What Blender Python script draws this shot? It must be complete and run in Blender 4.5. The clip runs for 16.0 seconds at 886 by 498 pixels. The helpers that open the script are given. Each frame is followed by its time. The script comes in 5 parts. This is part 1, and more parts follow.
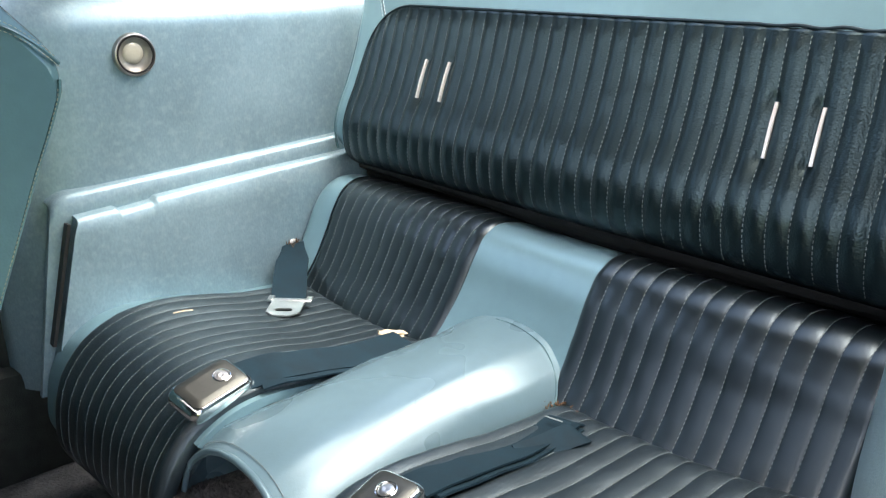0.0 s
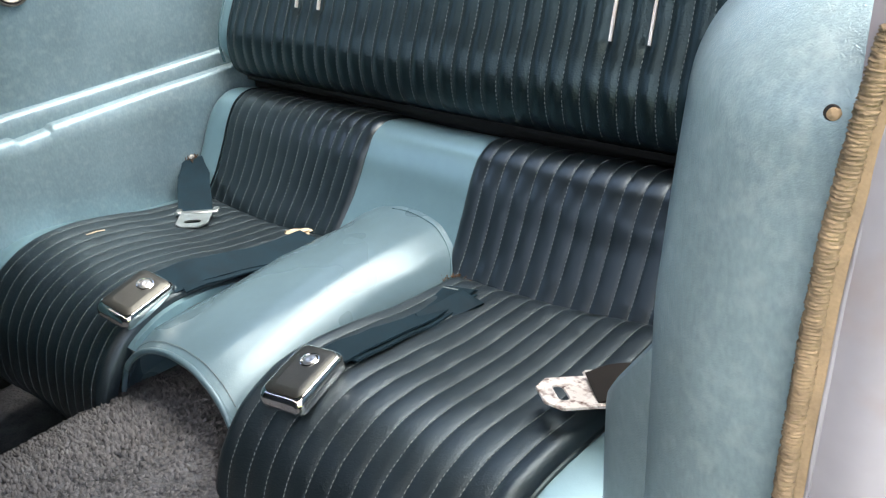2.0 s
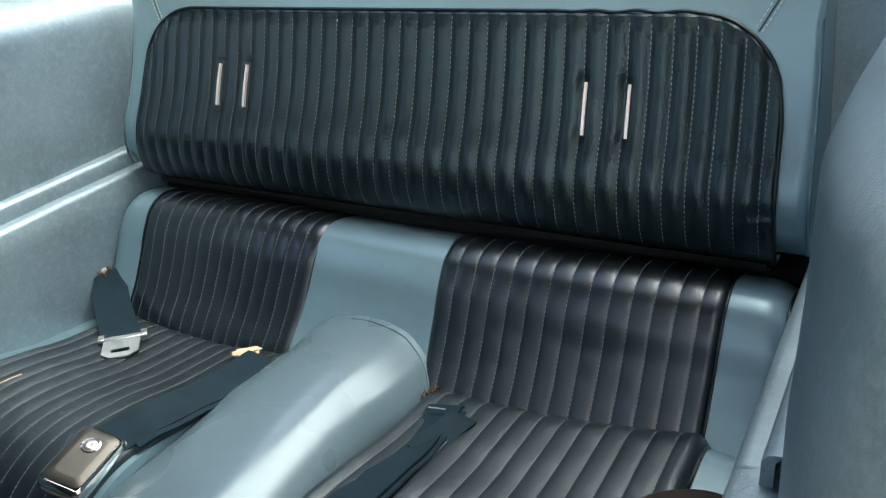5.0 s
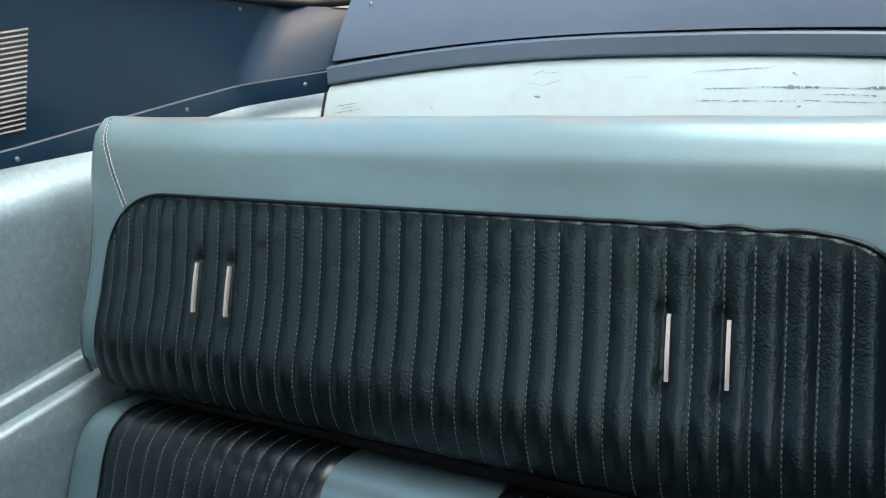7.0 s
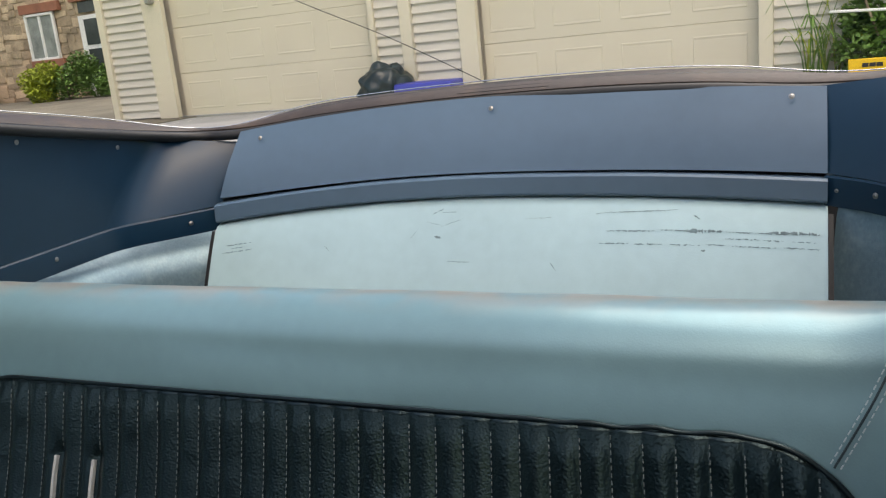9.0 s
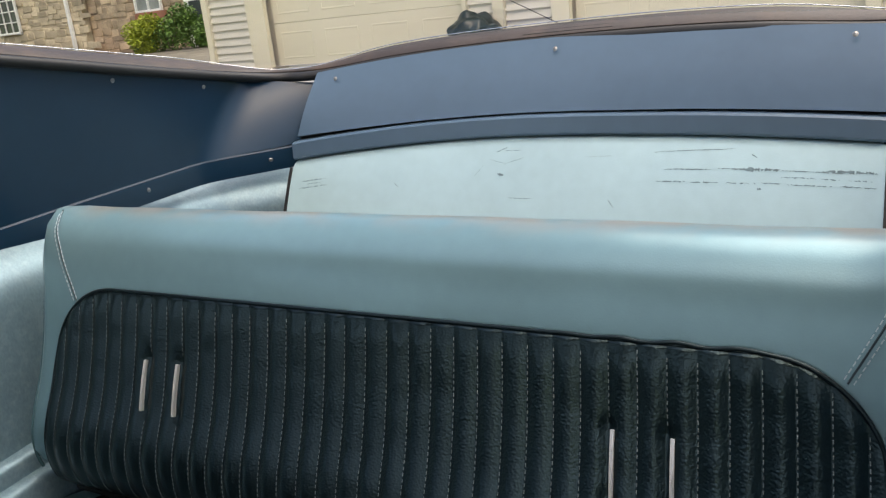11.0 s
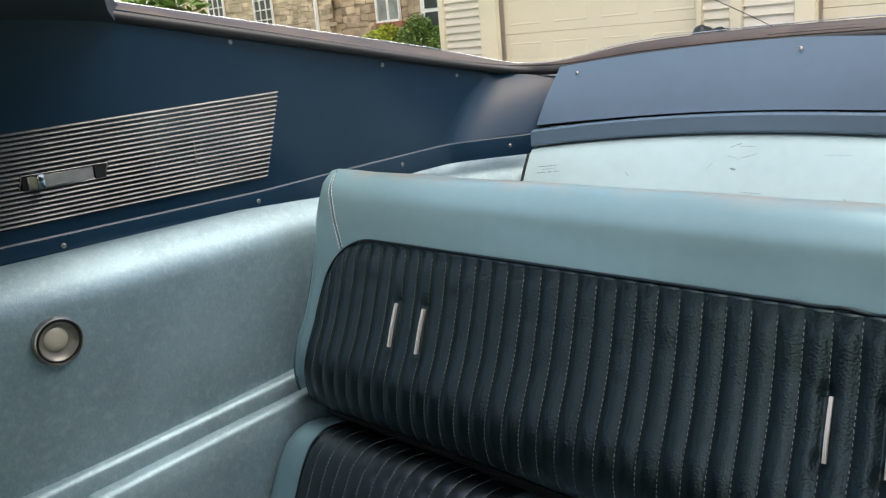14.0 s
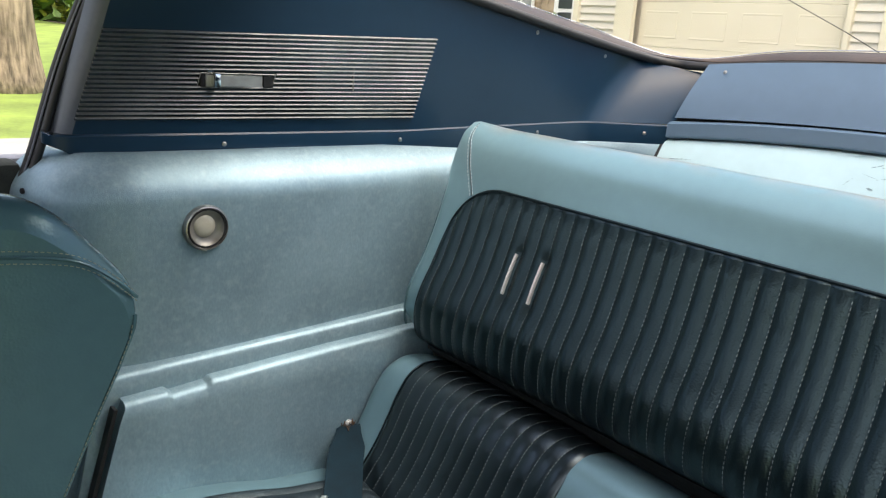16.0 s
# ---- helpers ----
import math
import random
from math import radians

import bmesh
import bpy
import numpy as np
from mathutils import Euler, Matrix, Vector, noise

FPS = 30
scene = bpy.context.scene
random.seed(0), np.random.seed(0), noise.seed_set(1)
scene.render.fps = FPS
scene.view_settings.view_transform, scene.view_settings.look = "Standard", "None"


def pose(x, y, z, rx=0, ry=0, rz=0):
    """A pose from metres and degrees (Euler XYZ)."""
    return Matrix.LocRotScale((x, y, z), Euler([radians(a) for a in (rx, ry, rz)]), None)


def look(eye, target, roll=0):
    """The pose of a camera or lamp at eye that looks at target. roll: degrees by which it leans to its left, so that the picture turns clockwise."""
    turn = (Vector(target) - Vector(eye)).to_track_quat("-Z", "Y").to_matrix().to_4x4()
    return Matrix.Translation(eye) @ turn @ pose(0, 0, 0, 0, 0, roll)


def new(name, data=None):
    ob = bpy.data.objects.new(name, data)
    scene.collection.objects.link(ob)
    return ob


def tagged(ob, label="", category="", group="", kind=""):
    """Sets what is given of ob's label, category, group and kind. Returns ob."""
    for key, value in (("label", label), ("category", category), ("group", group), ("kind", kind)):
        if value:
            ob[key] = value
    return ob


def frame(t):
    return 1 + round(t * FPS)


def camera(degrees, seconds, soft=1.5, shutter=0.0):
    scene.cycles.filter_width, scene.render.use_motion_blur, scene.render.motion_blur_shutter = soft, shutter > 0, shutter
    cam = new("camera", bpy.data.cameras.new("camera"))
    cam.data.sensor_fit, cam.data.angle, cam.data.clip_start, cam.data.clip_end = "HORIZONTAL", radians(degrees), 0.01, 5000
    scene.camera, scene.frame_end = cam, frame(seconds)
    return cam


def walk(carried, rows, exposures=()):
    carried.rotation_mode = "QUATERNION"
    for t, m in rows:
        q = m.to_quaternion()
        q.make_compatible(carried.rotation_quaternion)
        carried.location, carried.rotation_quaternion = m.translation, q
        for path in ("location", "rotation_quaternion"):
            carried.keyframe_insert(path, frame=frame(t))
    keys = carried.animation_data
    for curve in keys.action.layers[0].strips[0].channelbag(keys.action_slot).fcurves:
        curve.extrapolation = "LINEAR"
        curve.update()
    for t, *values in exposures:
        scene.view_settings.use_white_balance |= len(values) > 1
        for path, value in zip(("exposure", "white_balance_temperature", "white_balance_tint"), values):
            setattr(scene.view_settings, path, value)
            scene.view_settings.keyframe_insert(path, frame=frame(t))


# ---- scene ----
cam = camera(55.3, 16.0, 1.25)
METRES, EYE, TILT, LEAN, TURN = 1.2, 1.1, 0.0, 0.0, 0.0
PATH = [
    (0, (0.717, -0.888, 0.934), (-0.704, 0.359, 0.281), -0.6),
    (0.5, (0.761, -0.909, 0.939), (-0.604, 0.294, 0.108), -4.0),
    (1, (0.809, -0.921, 0.963), (-0.536, 0.296, 0.121), -6.1),
    (1.5, (0.816, -0.952, 0.963), (-0.523, 0.266, 0.111), -6.7),
    (2, (0.801, -0.961, 0.961), (-0.397, 0.382, 0.088), -3.7),
    (2.5, (0.776, -0.966, 0.939), (-0.369, 0.425, 0.07), -1.4),
    (3, (0.749, -0.96, 0.953), (-0.372, 0.451, 0.086), -1.1),
    (3.2, (0.735, -0.948, 0.961), (-0.374, 0.471, 0.091), -1.7),
    (5.3, (0.596, -0.943, 1.037), (-0.354, 0.628, 0.245), -4.9),
    (5.5, (0.569, -0.927, 1.046), (-0.403, 0.678, 0.355), -4.7),
    (6, (0.531, -0.895, 1.074), (-0.579, 0.639, 0.43), -6.3),
    (6.5, (0.496, -0.837, 1.098), (-0.617, 0.694, 0.453), -6.9),
    (7, (0.45, -0.722, 1.105), (-0.502, 0.917, 0.466), -5.8),
    (7.5, (0.437, -0.695, 1.15), (-0.379, 1.036, 0.569), -4.9),
    (8, (0.434, -0.653, 1.173), (-0.38, 1.119, 0.726), -5.6),
    (8.5, (0.427, -0.626, 1.178), (-0.364, 1.156, 0.734), -5.6),
    (8.7, (0.426, -0.615, 1.18), (-0.345, 1.173, 0.723), -5.7),
    (10.8, (0.478, -0.654, 1.17), (-0.421, 1.039, 0.597), -5.7),
    (11, (0.488, -0.657, 1.164), (-0.469, 1.006, 0.599), -6.4),
    (11.5, (0.505, -0.67, 1.164), (-0.485, 0.971, 0.593), -6.2),
    (12, (0.523, -0.674, 1.162), (-0.534, 0.926, 0.592), -6.7),
    (12.5, (0.525, -0.691, 1.155), (-0.597, 0.865, 0.587), -7.1),
    (13, (0.523, -0.708, 1.145), (-0.63, 0.827, 0.583), -6.7),
    (13.5, (0.516, -0.738, 1.14), (-0.734, 0.745, 0.652), -5.8),
    (14, (0.522, -0.769, 1.137), (-0.832, 0.621, 0.651), -5.1),
    (14.5, (0.512, -0.795, 1.13), (-0.877, 0.557, 0.639), -3.8),
    (15, (0.515, -0.816, 1.114), (-0.9, 0.508, 0.619), -0.2),
    (15.5, (0.53, -0.834, 1.104), (-0.949, 0.417, 0.604), 1.6),
    (16, (0.531, -0.855, 1.088), (-0.959, 0.383, 0.591), 4.0),
]
EXPOSURES = [(0.0, 2.55, 7300, 13), (1.0, 2.38, 7300, 13), (3.2, 2.17, 7300, 13), (5.5, 1.72, 7300, 13), (7.0, 1.37, 7300, 13), (8.5, 0.76, 7300, 13), (11.0, 0.9, 7300, 13), (12.5, 1.0, 7300, 13), (14.5, 1.2, 7300, 13), (16.0, 1.45, 7300, 13)]
walk(cam, [(t, look(eye, target, roll)) for t, eye, target, roll in PATH], EXPOSURES)

# ---- light ----
world = bpy.data.worlds.new("overcast_sky")
scene.world = world
world.use_nodes = True
wn = world.node_tree.nodes
sky = wn.new("ShaderNodeTexSky")
sky.sky_type, sky.sun_disc = "NISHITA", False
sky.sun_elevation, sky.sun_rotation = radians(58), radians(150)
sky.air_density, sky.dust_density, sky.ozone_density = 1.0, 3.0, 0.8
world.node_tree.links.new(sky.outputs[0], wn["Background"].inputs[0])
wn["Background"].inputs[1].default_value = 0.15
sun = new("sun", bpy.data.lights.new("sun", "SUN"))
sun.data.energy, sun.data.angle, sun.data.color = 2.3, radians(55), (1.0, 0.97, 0.94)
sun.matrix_world = look((0, 0, 8), (-1.6, -2.5, 2.0))


# ---- materials ----
def mat(name, color, rough=0.5, metal=0.0, var=0.12, scale=8.0, bump=0.0, bump_scale=200.0, grain=None, relief=0.25, coat=0.0, stain=None, stain_scale=3.0, spec=0.5, stretch=None, mix2=0.4, tint=None):
    """A surface with colour variation at two scales and fine relief. stain: (colour, amount)."""
    m = bpy.data.materials.new(name)
    m.use_nodes = True
    nt = m.node_tree
    b = nt.nodes["Principled BSDF"]
    b.inputs["Metallic"].default_value = metal
    b.inputs["Coat Weight"].default_value = coat
    b.inputs["Specular IOR Level"].default_value = spec
    if tint:
        b.inputs["Specular Tint"].default_value = (*tint, 1)
    tc = nt.nodes.new("ShaderNodeTexCoord")
    n1 = nt.nodes.new("ShaderNodeTexNoise")
    n1.inputs["Scale"].default_value, n1.inputs["Detail"].default_value = scale, 2.5
    n2 = nt.nodes.new("ShaderNodeTexNoise")
    n2.inputs["Scale"].default_value, n2.inputs["Detail"].default_value = scale * 12, 3
    nt.links.new(tc.outputs["Object"], n1.inputs["Vector"])
    if stretch:
        st = nt.nodes.new("ShaderNodeVectorMath")
        st.operation = "MULTIPLY"
        st.inputs[1].default_value = stretch
        nt.links.new(tc.outputs["Object"], st.inputs[0])
        nt.links.new(st.outputs[0], n2.inputs["Vector"])
    else:
        nt.links.new(tc.outputs["Object"], n2.inputs["Vector"])
    add = nt.nodes.new("ShaderNodeMath")
    add.operation = "MULTIPLY_ADD"
    add.inputs[1].default_value = mix2
    nt.links.new(n2.outputs["Fac"], add.inputs[0])
    nt.links.new(n1.outputs["Fac"], add.inputs[2])
    ramp = nt.nodes.new("ShaderNodeMapRange")
    ramp.clamp = False
    ramp.inputs["From Min"].default_value, ramp.inputs["From Max"].default_value = 0.25 + mix2 / 2, 0.75 + mix2 / 2
    ramp.inputs["To Min"].default_value, ramp.inputs["To Max"].default_value = 1 - var, 1 + var
    nt.links.new(add.outputs[0], ramp.inputs["Value"])
    mul = nt.nodes.new("ShaderNodeVectorMath")
    mul.operation = "SCALE"
    mul.inputs[0].default_value = color
    nt.links.new(ramp.outputs[0], mul.inputs["Scale"])
    out = mul.outputs[0]
    if stain:
        n3 = nt.nodes.new("ShaderNodeTexNoise")
        n3.inputs["Scale"].default_value, n3.inputs["Detail"].default_value = stain_scale, 8
        nt.links.new(tc.outputs["Object"], n3.inputs["Vector"])
        mr = nt.nodes.new("ShaderNodeMapRange")
        mr.inputs["From Min"].default_value, mr.inputs["From Max"].default_value = 0.5, 0.72
        mr.inputs["To Max"].default_value = stain[1]
        nt.links.new(n3.outputs["Fac"], mr.inputs["Value"])
        mix = nt.nodes.new("ShaderNodeMix")
        mix.data_type = "RGBA"
        nt.links.new(mr.outputs[0], mix.inputs["Factor"])
        nt.links.new(out, mix.inputs[6])
        mix.inputs[7].default_value = (*stain[0], 1)
        out = mix.outputs[2]
    nt.links.new(out, b.inputs["Base Color"])
    rr = nt.nodes.new("ShaderNodeMapRange")
    rr.clamp = False
    rr.inputs["From Min"].default_value, rr.inputs["From Max"].default_value = 0.3, 0.7
    rr.inputs["To Min"].default_value, rr.inputs["To Max"].default_value = rough * 0.95, min(1, rough * 1.05)
    nt.links.new((n2 if stretch else n1).outputs["Fac"], rr.inputs["Value"])
    nt.links.new(rr.outputs[0], b.inputs["Roughness"])
    if bump:
        if grain == "leather":
            v = nt.nodes.new("ShaderNodeTexVoronoi")
            v.feature = "SMOOTH_F1"
        else:
            v = nt.nodes.new("ShaderNodeTexNoise")
            v.inputs["Detail"].default_value = 4
            v.inputs["Distortion"].default_value = 1.5 if grain == "crinkle" else 0.0
        v.inputs["Scale"].default_value = bump_scale
        nt.links.new(tc.outputs["Object"], v.inputs["Vector"])
        bp = nt.nodes.new("ShaderNodeBump")
        bp.inputs["Strength"].default_value = min(1, bump)
        bp.inputs["Distance"].default_value = relief / bump_scale
        nt.links.new(v.outputs[0], bp.inputs["Height"])
        nt.links.new(bp.outputs[0], b.inputs["Normal"])
    return m


BLUE = mat("blue_vinyl", (0.168, 0.300, 0.346), 0.30, 0.28, 0.08, 5, 0.4, 520, None, 0.16)
BLACK = mat("black_vinyl", (0.0018, 0.0050, 0.0064), 0.32, 0.0, 0.14, 14, 0.9, 430, "leather", 0.17, spec=0.72, tint=(0.62, 0.92, 1.0))
BOLSTERBLACK = mat("black_bolster_vinyl", (0.0036, 0.0072, 0.0094), 0.33, 0.0, 0.25, 12, 0.35, 480, "leather", 0.08, spec=1.0, tint=(0.76, 0.93, 1.0))
BLACKDUSTY = mat("black_vinyl_dusty", (0.0055, 0.0105, 0.0142), 0.38, 0.0, 0.25, 12, 0.7, 360, "crinkle", 0.24, spec=1.0, tint=(0.72, 0.92, 1.0))
HUMPBLUE = mat("blue_vinyl_scuffed", (0.108, 0.182, 0.215), 0.28, 0.18, 0.10, 6, 0.4, 480, None, 0.18)
PIPING = mat("black_piping", (0.004, 0.008, 0.011), 0.34, 0, 0.1, 30, tint=(0.7, 0.95, 1.0))
PANEL = mat("blue_trim_vinyl", (0.226, 0.336, 0.378), 0.30, 0.34, 0.14, 9, 0.8, 850, None, 0.55, stain=((0.37, 0.48, 0.515), 0.35), stain_scale=85, stretch=(3, 3, 1.6), mix2=0.8)
SEATBLUE = mat("front_seat_vinyl", (0.088, 0.182, 0.205), 0.25, 0.2, 0.1, 5, 0.35, 380, "leather")
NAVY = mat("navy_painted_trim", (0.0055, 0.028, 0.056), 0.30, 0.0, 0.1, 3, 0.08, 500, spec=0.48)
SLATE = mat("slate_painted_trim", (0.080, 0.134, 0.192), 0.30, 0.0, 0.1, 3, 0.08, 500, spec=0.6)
PALE = mat("pale_aqua_trim", (0.42, 0.59, 0.615), 0.30, 0.15, 0.08, 4, 0.3, 420)
CHROME = mat("chrome", (0.75, 0.75, 0.75), 0.12, 1.0, 0.06, 40)
BRUSHED = mat("brushed_dark_steel", (0.085, 0.088, 0.08), 0.4, 0.9, 0.15, 30, 0.2, 600)
SILVER = mat("satin_silver", (0.62, 0.62, 0.60), 0.3, 1.0, 0.12, 60)
RUSTY = mat("rust_spotted_steel", (0.80, 0.78, 0.75), 0.38, 0.4, 0.15, 30, 0.2, 300, stain=((0.09, 0.035, 0.02), 1.0), stain_scale=140)
ALU = mat("aged_aluminium", (0.215, 0.212, 0.20), 0.32, 0.65, 0.3, 14)
# Pale blotches put patina and outdoor reflections into the colour
GRILLEBACK = mat("blotched_grille_metal", (0.10, 0.11, 0.115), 0.21, 0.85, 0.35, 16, stain=((0.20, 0.21, 0.205), 0.6), stain_scale=22)
PLATE = mat("satin_slot_plate", (0.36, 0.36, 0.34), 0.35, 0.5, 0.15, 60)
WEB = mat("navy_webbing", (0.0065, 0.021, 0.031), 0.75, 0, 0.25, 40, 0.9, 700, spec=0.15)
WEBDARK = mat("brown_black_webbing", (0.012, 0.011, 0.010), 0.75, 0, 0.3, 40, 0.9, 700, spec=0.2)
THREAD = mat("grey_thread", (0.15, 0.19, 0.20), 0.7, 0, 0.15, 60)
CARPET = mat("grey_carpet", (0.085, 0.091, 0.098), 0.95, 0, 0.6, 30, 1.0, 190, None, 1.0, stain=((0.085, 0.085, 0.082), 0.5), stain_scale=60)
FLOORMAT = mat("dark_carpet", (0.030, 0.035, 0.030), 0.95, 0, 0.4, 40, 1.0, 420)
# The pillar's navy made lighter: the bent edge's sky reflection as colour
EDGESHEEN = mat("navy_edge_sky_sheen", (0.075, 0.088, 0.112), 0.33, 0.0, 0.15, 12)
EDGEPAINT = mat("lavender_edge_paint", (0.19, 0.20, 0.235), 0.4, 0.0, 0.15, 12)
SEAL = mat("brown_rubber_seal", (0.040, 0.030, 0.025), 0.5, 0, 0.3, 25, 0.3, 150, stain=((0.11, 0.075, 0.05), 0.6), stain_scale=12)
# Real rubber parts, and black strips that stand in for shade in gaps
RUBBERSHADE = mat("black_rubber_and_shade", (0.012, 0.012, 0.012), 0.5, 0, 0.2, 30)
WINDLACE = mat("tan_windlace", (0.19, 0.145, 0.092), 0.9, 0, 0.3, 50, 0.9, 500)
JAMB = mat("lavender_grey_paint", (0.24, 0.25, 0.29), 0.365, 0.1, 0.1, 6, stain=((0.20, 0.13, 0.10), 0.35), stain_scale=22)
FOAM = mat("tan_foam", (0.62, 0.52, 0.36), 0.9, 0, 0.3, 60, 0.8, 300)
JUTE = mat("brown_jute", (0.13, 0.075, 0.04), 0.95, 0, 0.5, 90, 1.0, 300)
DASH = mat("dark_dash_vinyl", (0.012, 0.018, 0.024), 0.6, 0, 0.2, 8, 0.4, 300)
HEADLINER = mat("dark_headliner", (0.02, 0.03, 0.045), 0.8, 0, 0.15, 10, 0.3, 200)
BOWL = mat("grey_reflector", (0.20, 0.19, 0.165), 0.35, 0.3, 0.15, 30)
LENS = mat("frosted_lens", (0.40, 0.375, 0.30), 0.25, 0, 0.1, 30)
# Near-black colour, standing in for shade in the rear gap and holes
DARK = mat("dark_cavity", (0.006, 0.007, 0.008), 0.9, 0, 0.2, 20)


def islands(m, amount):
    """Varies the colour from piece to piece of a joined mesh."""
    nt = m.node_tree
    b = nt.nodes["Principled BSDF"]
    src = b.inputs["Base Color"].links[0].from_socket
    g, mr, mul = nt.nodes.new("ShaderNodeNewGeometry"), nt.nodes.new("ShaderNodeMapRange"), nt.nodes.new("ShaderNodeVectorMath")
    mul.operation = "SCALE"
    mr.inputs["To Min"].default_value, mr.inputs["To Max"].default_value = 1 - amount, 1 + amount
    nt.links.new(g.outputs["Random Per Island"], mr.inputs["Value"])
    nt.links.new(src, mul.inputs[0])
    nt.links.new(mr.outputs[0], mul.inputs["Scale"])
    nt.links.new(mul.outputs[0], b.inputs["Base Color"])
    return m


def glass_mat(name, rough=0.0):
    m = bpy.data.materials.new(name)
    m.use_nodes = True
    nt = m.node_tree
    nt.nodes.remove(nt.nodes["Principled BSDF"])
    clear, gloss, mix = nt.nodes.new("ShaderNodeBsdfTransparent"), nt.nodes.new("ShaderNodeBsdfGlossy"), nt.nodes.new("ShaderNodeMixShader")
    clear.inputs["Color"].default_value = (0.93, 0.95, 0.94, 1)
    gloss.inputs["Roughness"].default_value = rough
    mix.inputs[0].default_value = 0.035
    nt.links.new(clear.outputs[0], mix.inputs[1])
    nt.links.new(gloss.outputs[0], mix.inputs[2])
    nt.links.new(mix.outputs[0], nt.nodes["Material Output"].inputs["Surface"])
    return m


GLASS = glass_mat("window_glass")


def worn_copy(base, name, color, y0, y1):
    """The same vinyl, rubbed and dirty along the crest at the back of the seat top."""
    m = base.copy()
    m.name = name
    nt = m.node_tree
    b = nt.nodes["Principled BSDF"]
    src = b.inputs["Base Color"].links[0].from_socket
    tc, sep = nt.nodes.new("ShaderNodeTexCoord"), nt.nodes.new("ShaderNodeSeparateXYZ")
    nt.links.new(tc.outputs["Object"], sep.inputs[0])
    mr = nt.nodes.new("ShaderNodeMapRange")
    mr.inputs["From Min"].default_value, mr.inputs["From Max"].default_value = y0, y1
    nt.links.new(sep.outputs[1], mr.inputs["Value"])
    ns = nt.nodes.new("ShaderNodeTexNoise")
    ns.inputs["Scale"].default_value, ns.inputs["Detail"].default_value = 16, 8
    nt.links.new(tc.outputs["Object"], ns.inputs["Vector"])
    mn = nt.nodes.new("ShaderNodeMapRange")
    mn.inputs["From Min"].default_value, mn.inputs["From Max"].default_value = 0.40, 0.62
    nt.links.new(ns.outputs["Fac"], mn.inputs["Value"])
    mul = nt.nodes.new("ShaderNodeMath")
    mul.operation = "MULTIPLY"
    nt.links.new(mr.outputs[0], mul.inputs[0])
    nt.links.new(mn.outputs[0], mul.inputs[1])
    mix = nt.nodes.new("ShaderNodeMix")
    mix.data_type = "RGBA"
    nt.links.new(mul.outputs[0], mix.inputs["Factor"])
    nt.links.new(src, mix.inputs[6])
    mix.inputs[7].default_value = (*color, 1)
    nt.links.new(mix.outputs[2], b.inputs["Base Color"])
    return m


BLUEWORN = worn_copy(BLUE, "blue_vinyl_worn_crest", (0.27, 0.28, 0.262), 0.058, 0.100)


PILE = islands(mat("grey_pile", (0.115, 0.119, 0.125), 0.95, 0, 0.25, 14, stain=((0.105, 0.105, 0.104), 0.5), stain_scale=16, spec=0.2), 0.2)


# ---- mesh helpers ----
def shade(me, angle=None):
    for p in me.polygons:
        p.use_smooth = True
    if angle:
        me.set_sharp_from_angle(angle=radians(angle))


def mesh_of(name, verts, faces, smooth=True, angle=None):
    me = bpy.data.meshes.new(name)
    me.from_pydata([tuple(float(c) for c in v) for v in verts], [], [tuple(int(i) for i in f) for f in faces])
    if smooth:
        shade(me, angle)
    return me


def recalc(me):
    bm = bmesh.new()
    bm.from_mesh(me)
    bmesh.ops.recalc_face_normals(bm, faces=bm.faces)
    bm.to_mesh(me)
    bm.free()
    return me


def grid(name, P, wrap=False, angle=None, caps=False):
    """P: array (nu, nv, 3); wrap closes the second direction."""
    P = np.asarray(P, float)
    nu, nv = P.shape[:2]
    f = []
    for i in range(nu - 1):
        for j in range(nv if wrap else nv - 1):
            k = (j + 1) % nv
            f.append((i * nv + j, i * nv + k, (i + 1) * nv + k, (i + 1) * nv + j))
    if caps:
        f.append(list(range(nv)))
        f.append([(nu - 1) * nv + j for j in reversed(range(nv))])
    me = mesh_of(name, P.reshape(-1, 3), f, True, angle)
    return recalc(me)


def shell(name, P, off, angle=None):
    """A sheet P of (nu, nv, 3) with thickness: off is one vector or one per point."""
    P = np.asarray(P, float)
    nu, nv = P.shape[:2]
    Q = P + np.asarray(off)
    n = nu * nv
    f = []
    ix = lambda i, j: i * nv + j
    for i in range(nu - 1):
        for j in range(nv - 1):
            q = (ix(i, j), ix(i, j + 1), ix(i + 1, j + 1), ix(i + 1, j))
            f.append(q)
            f.append(tuple(n + k for k in reversed(q)))
    edge = [ix(i, 0) for i in range(nu)] + [ix(nu - 1, j) for j in range(1, nv)] + [ix(i, nv - 1) for i in range(nu - 2, -1, -1)] + [ix(0, j) for j in range(nv - 2, 0, -1)]
    for a, b in zip(edge, edge[1:] + edge[:1]):
        f.append((a, b, n + b, n + a))
    return recalc(mesh_of(name, np.concatenate([P.reshape(-1, 3), Q.reshape(-1, 3)]), f, True, angle or 45))


def frames_of(pts):
    pts = np.asarray(pts, float)
    d = np.gradient(pts, axis=0)
    d /= np.linalg.norm(d, axis=1)[:, None] + 1e-12
    return pts, d


def tube(name, pts, r, n=8, up=(0, 0, 1)):
    pts, d = frames_of(pts)
    rings = []
    for p, t in zip(pts, d):
        a = np.cross(t, up)
        if np.linalg.norm(a) < 1e-3:
            a = np.cross(t, (1, 0, 0))
        a /= np.linalg.norm(a)
        b = np.cross(a, t)
        rings.append([p + r * (math.cos(w) * a + math.sin(w) * b) for w in np.linspace(0, 2 * math.pi, n, endpoint=False)])
    return grid(name, rings, True, 60, True)


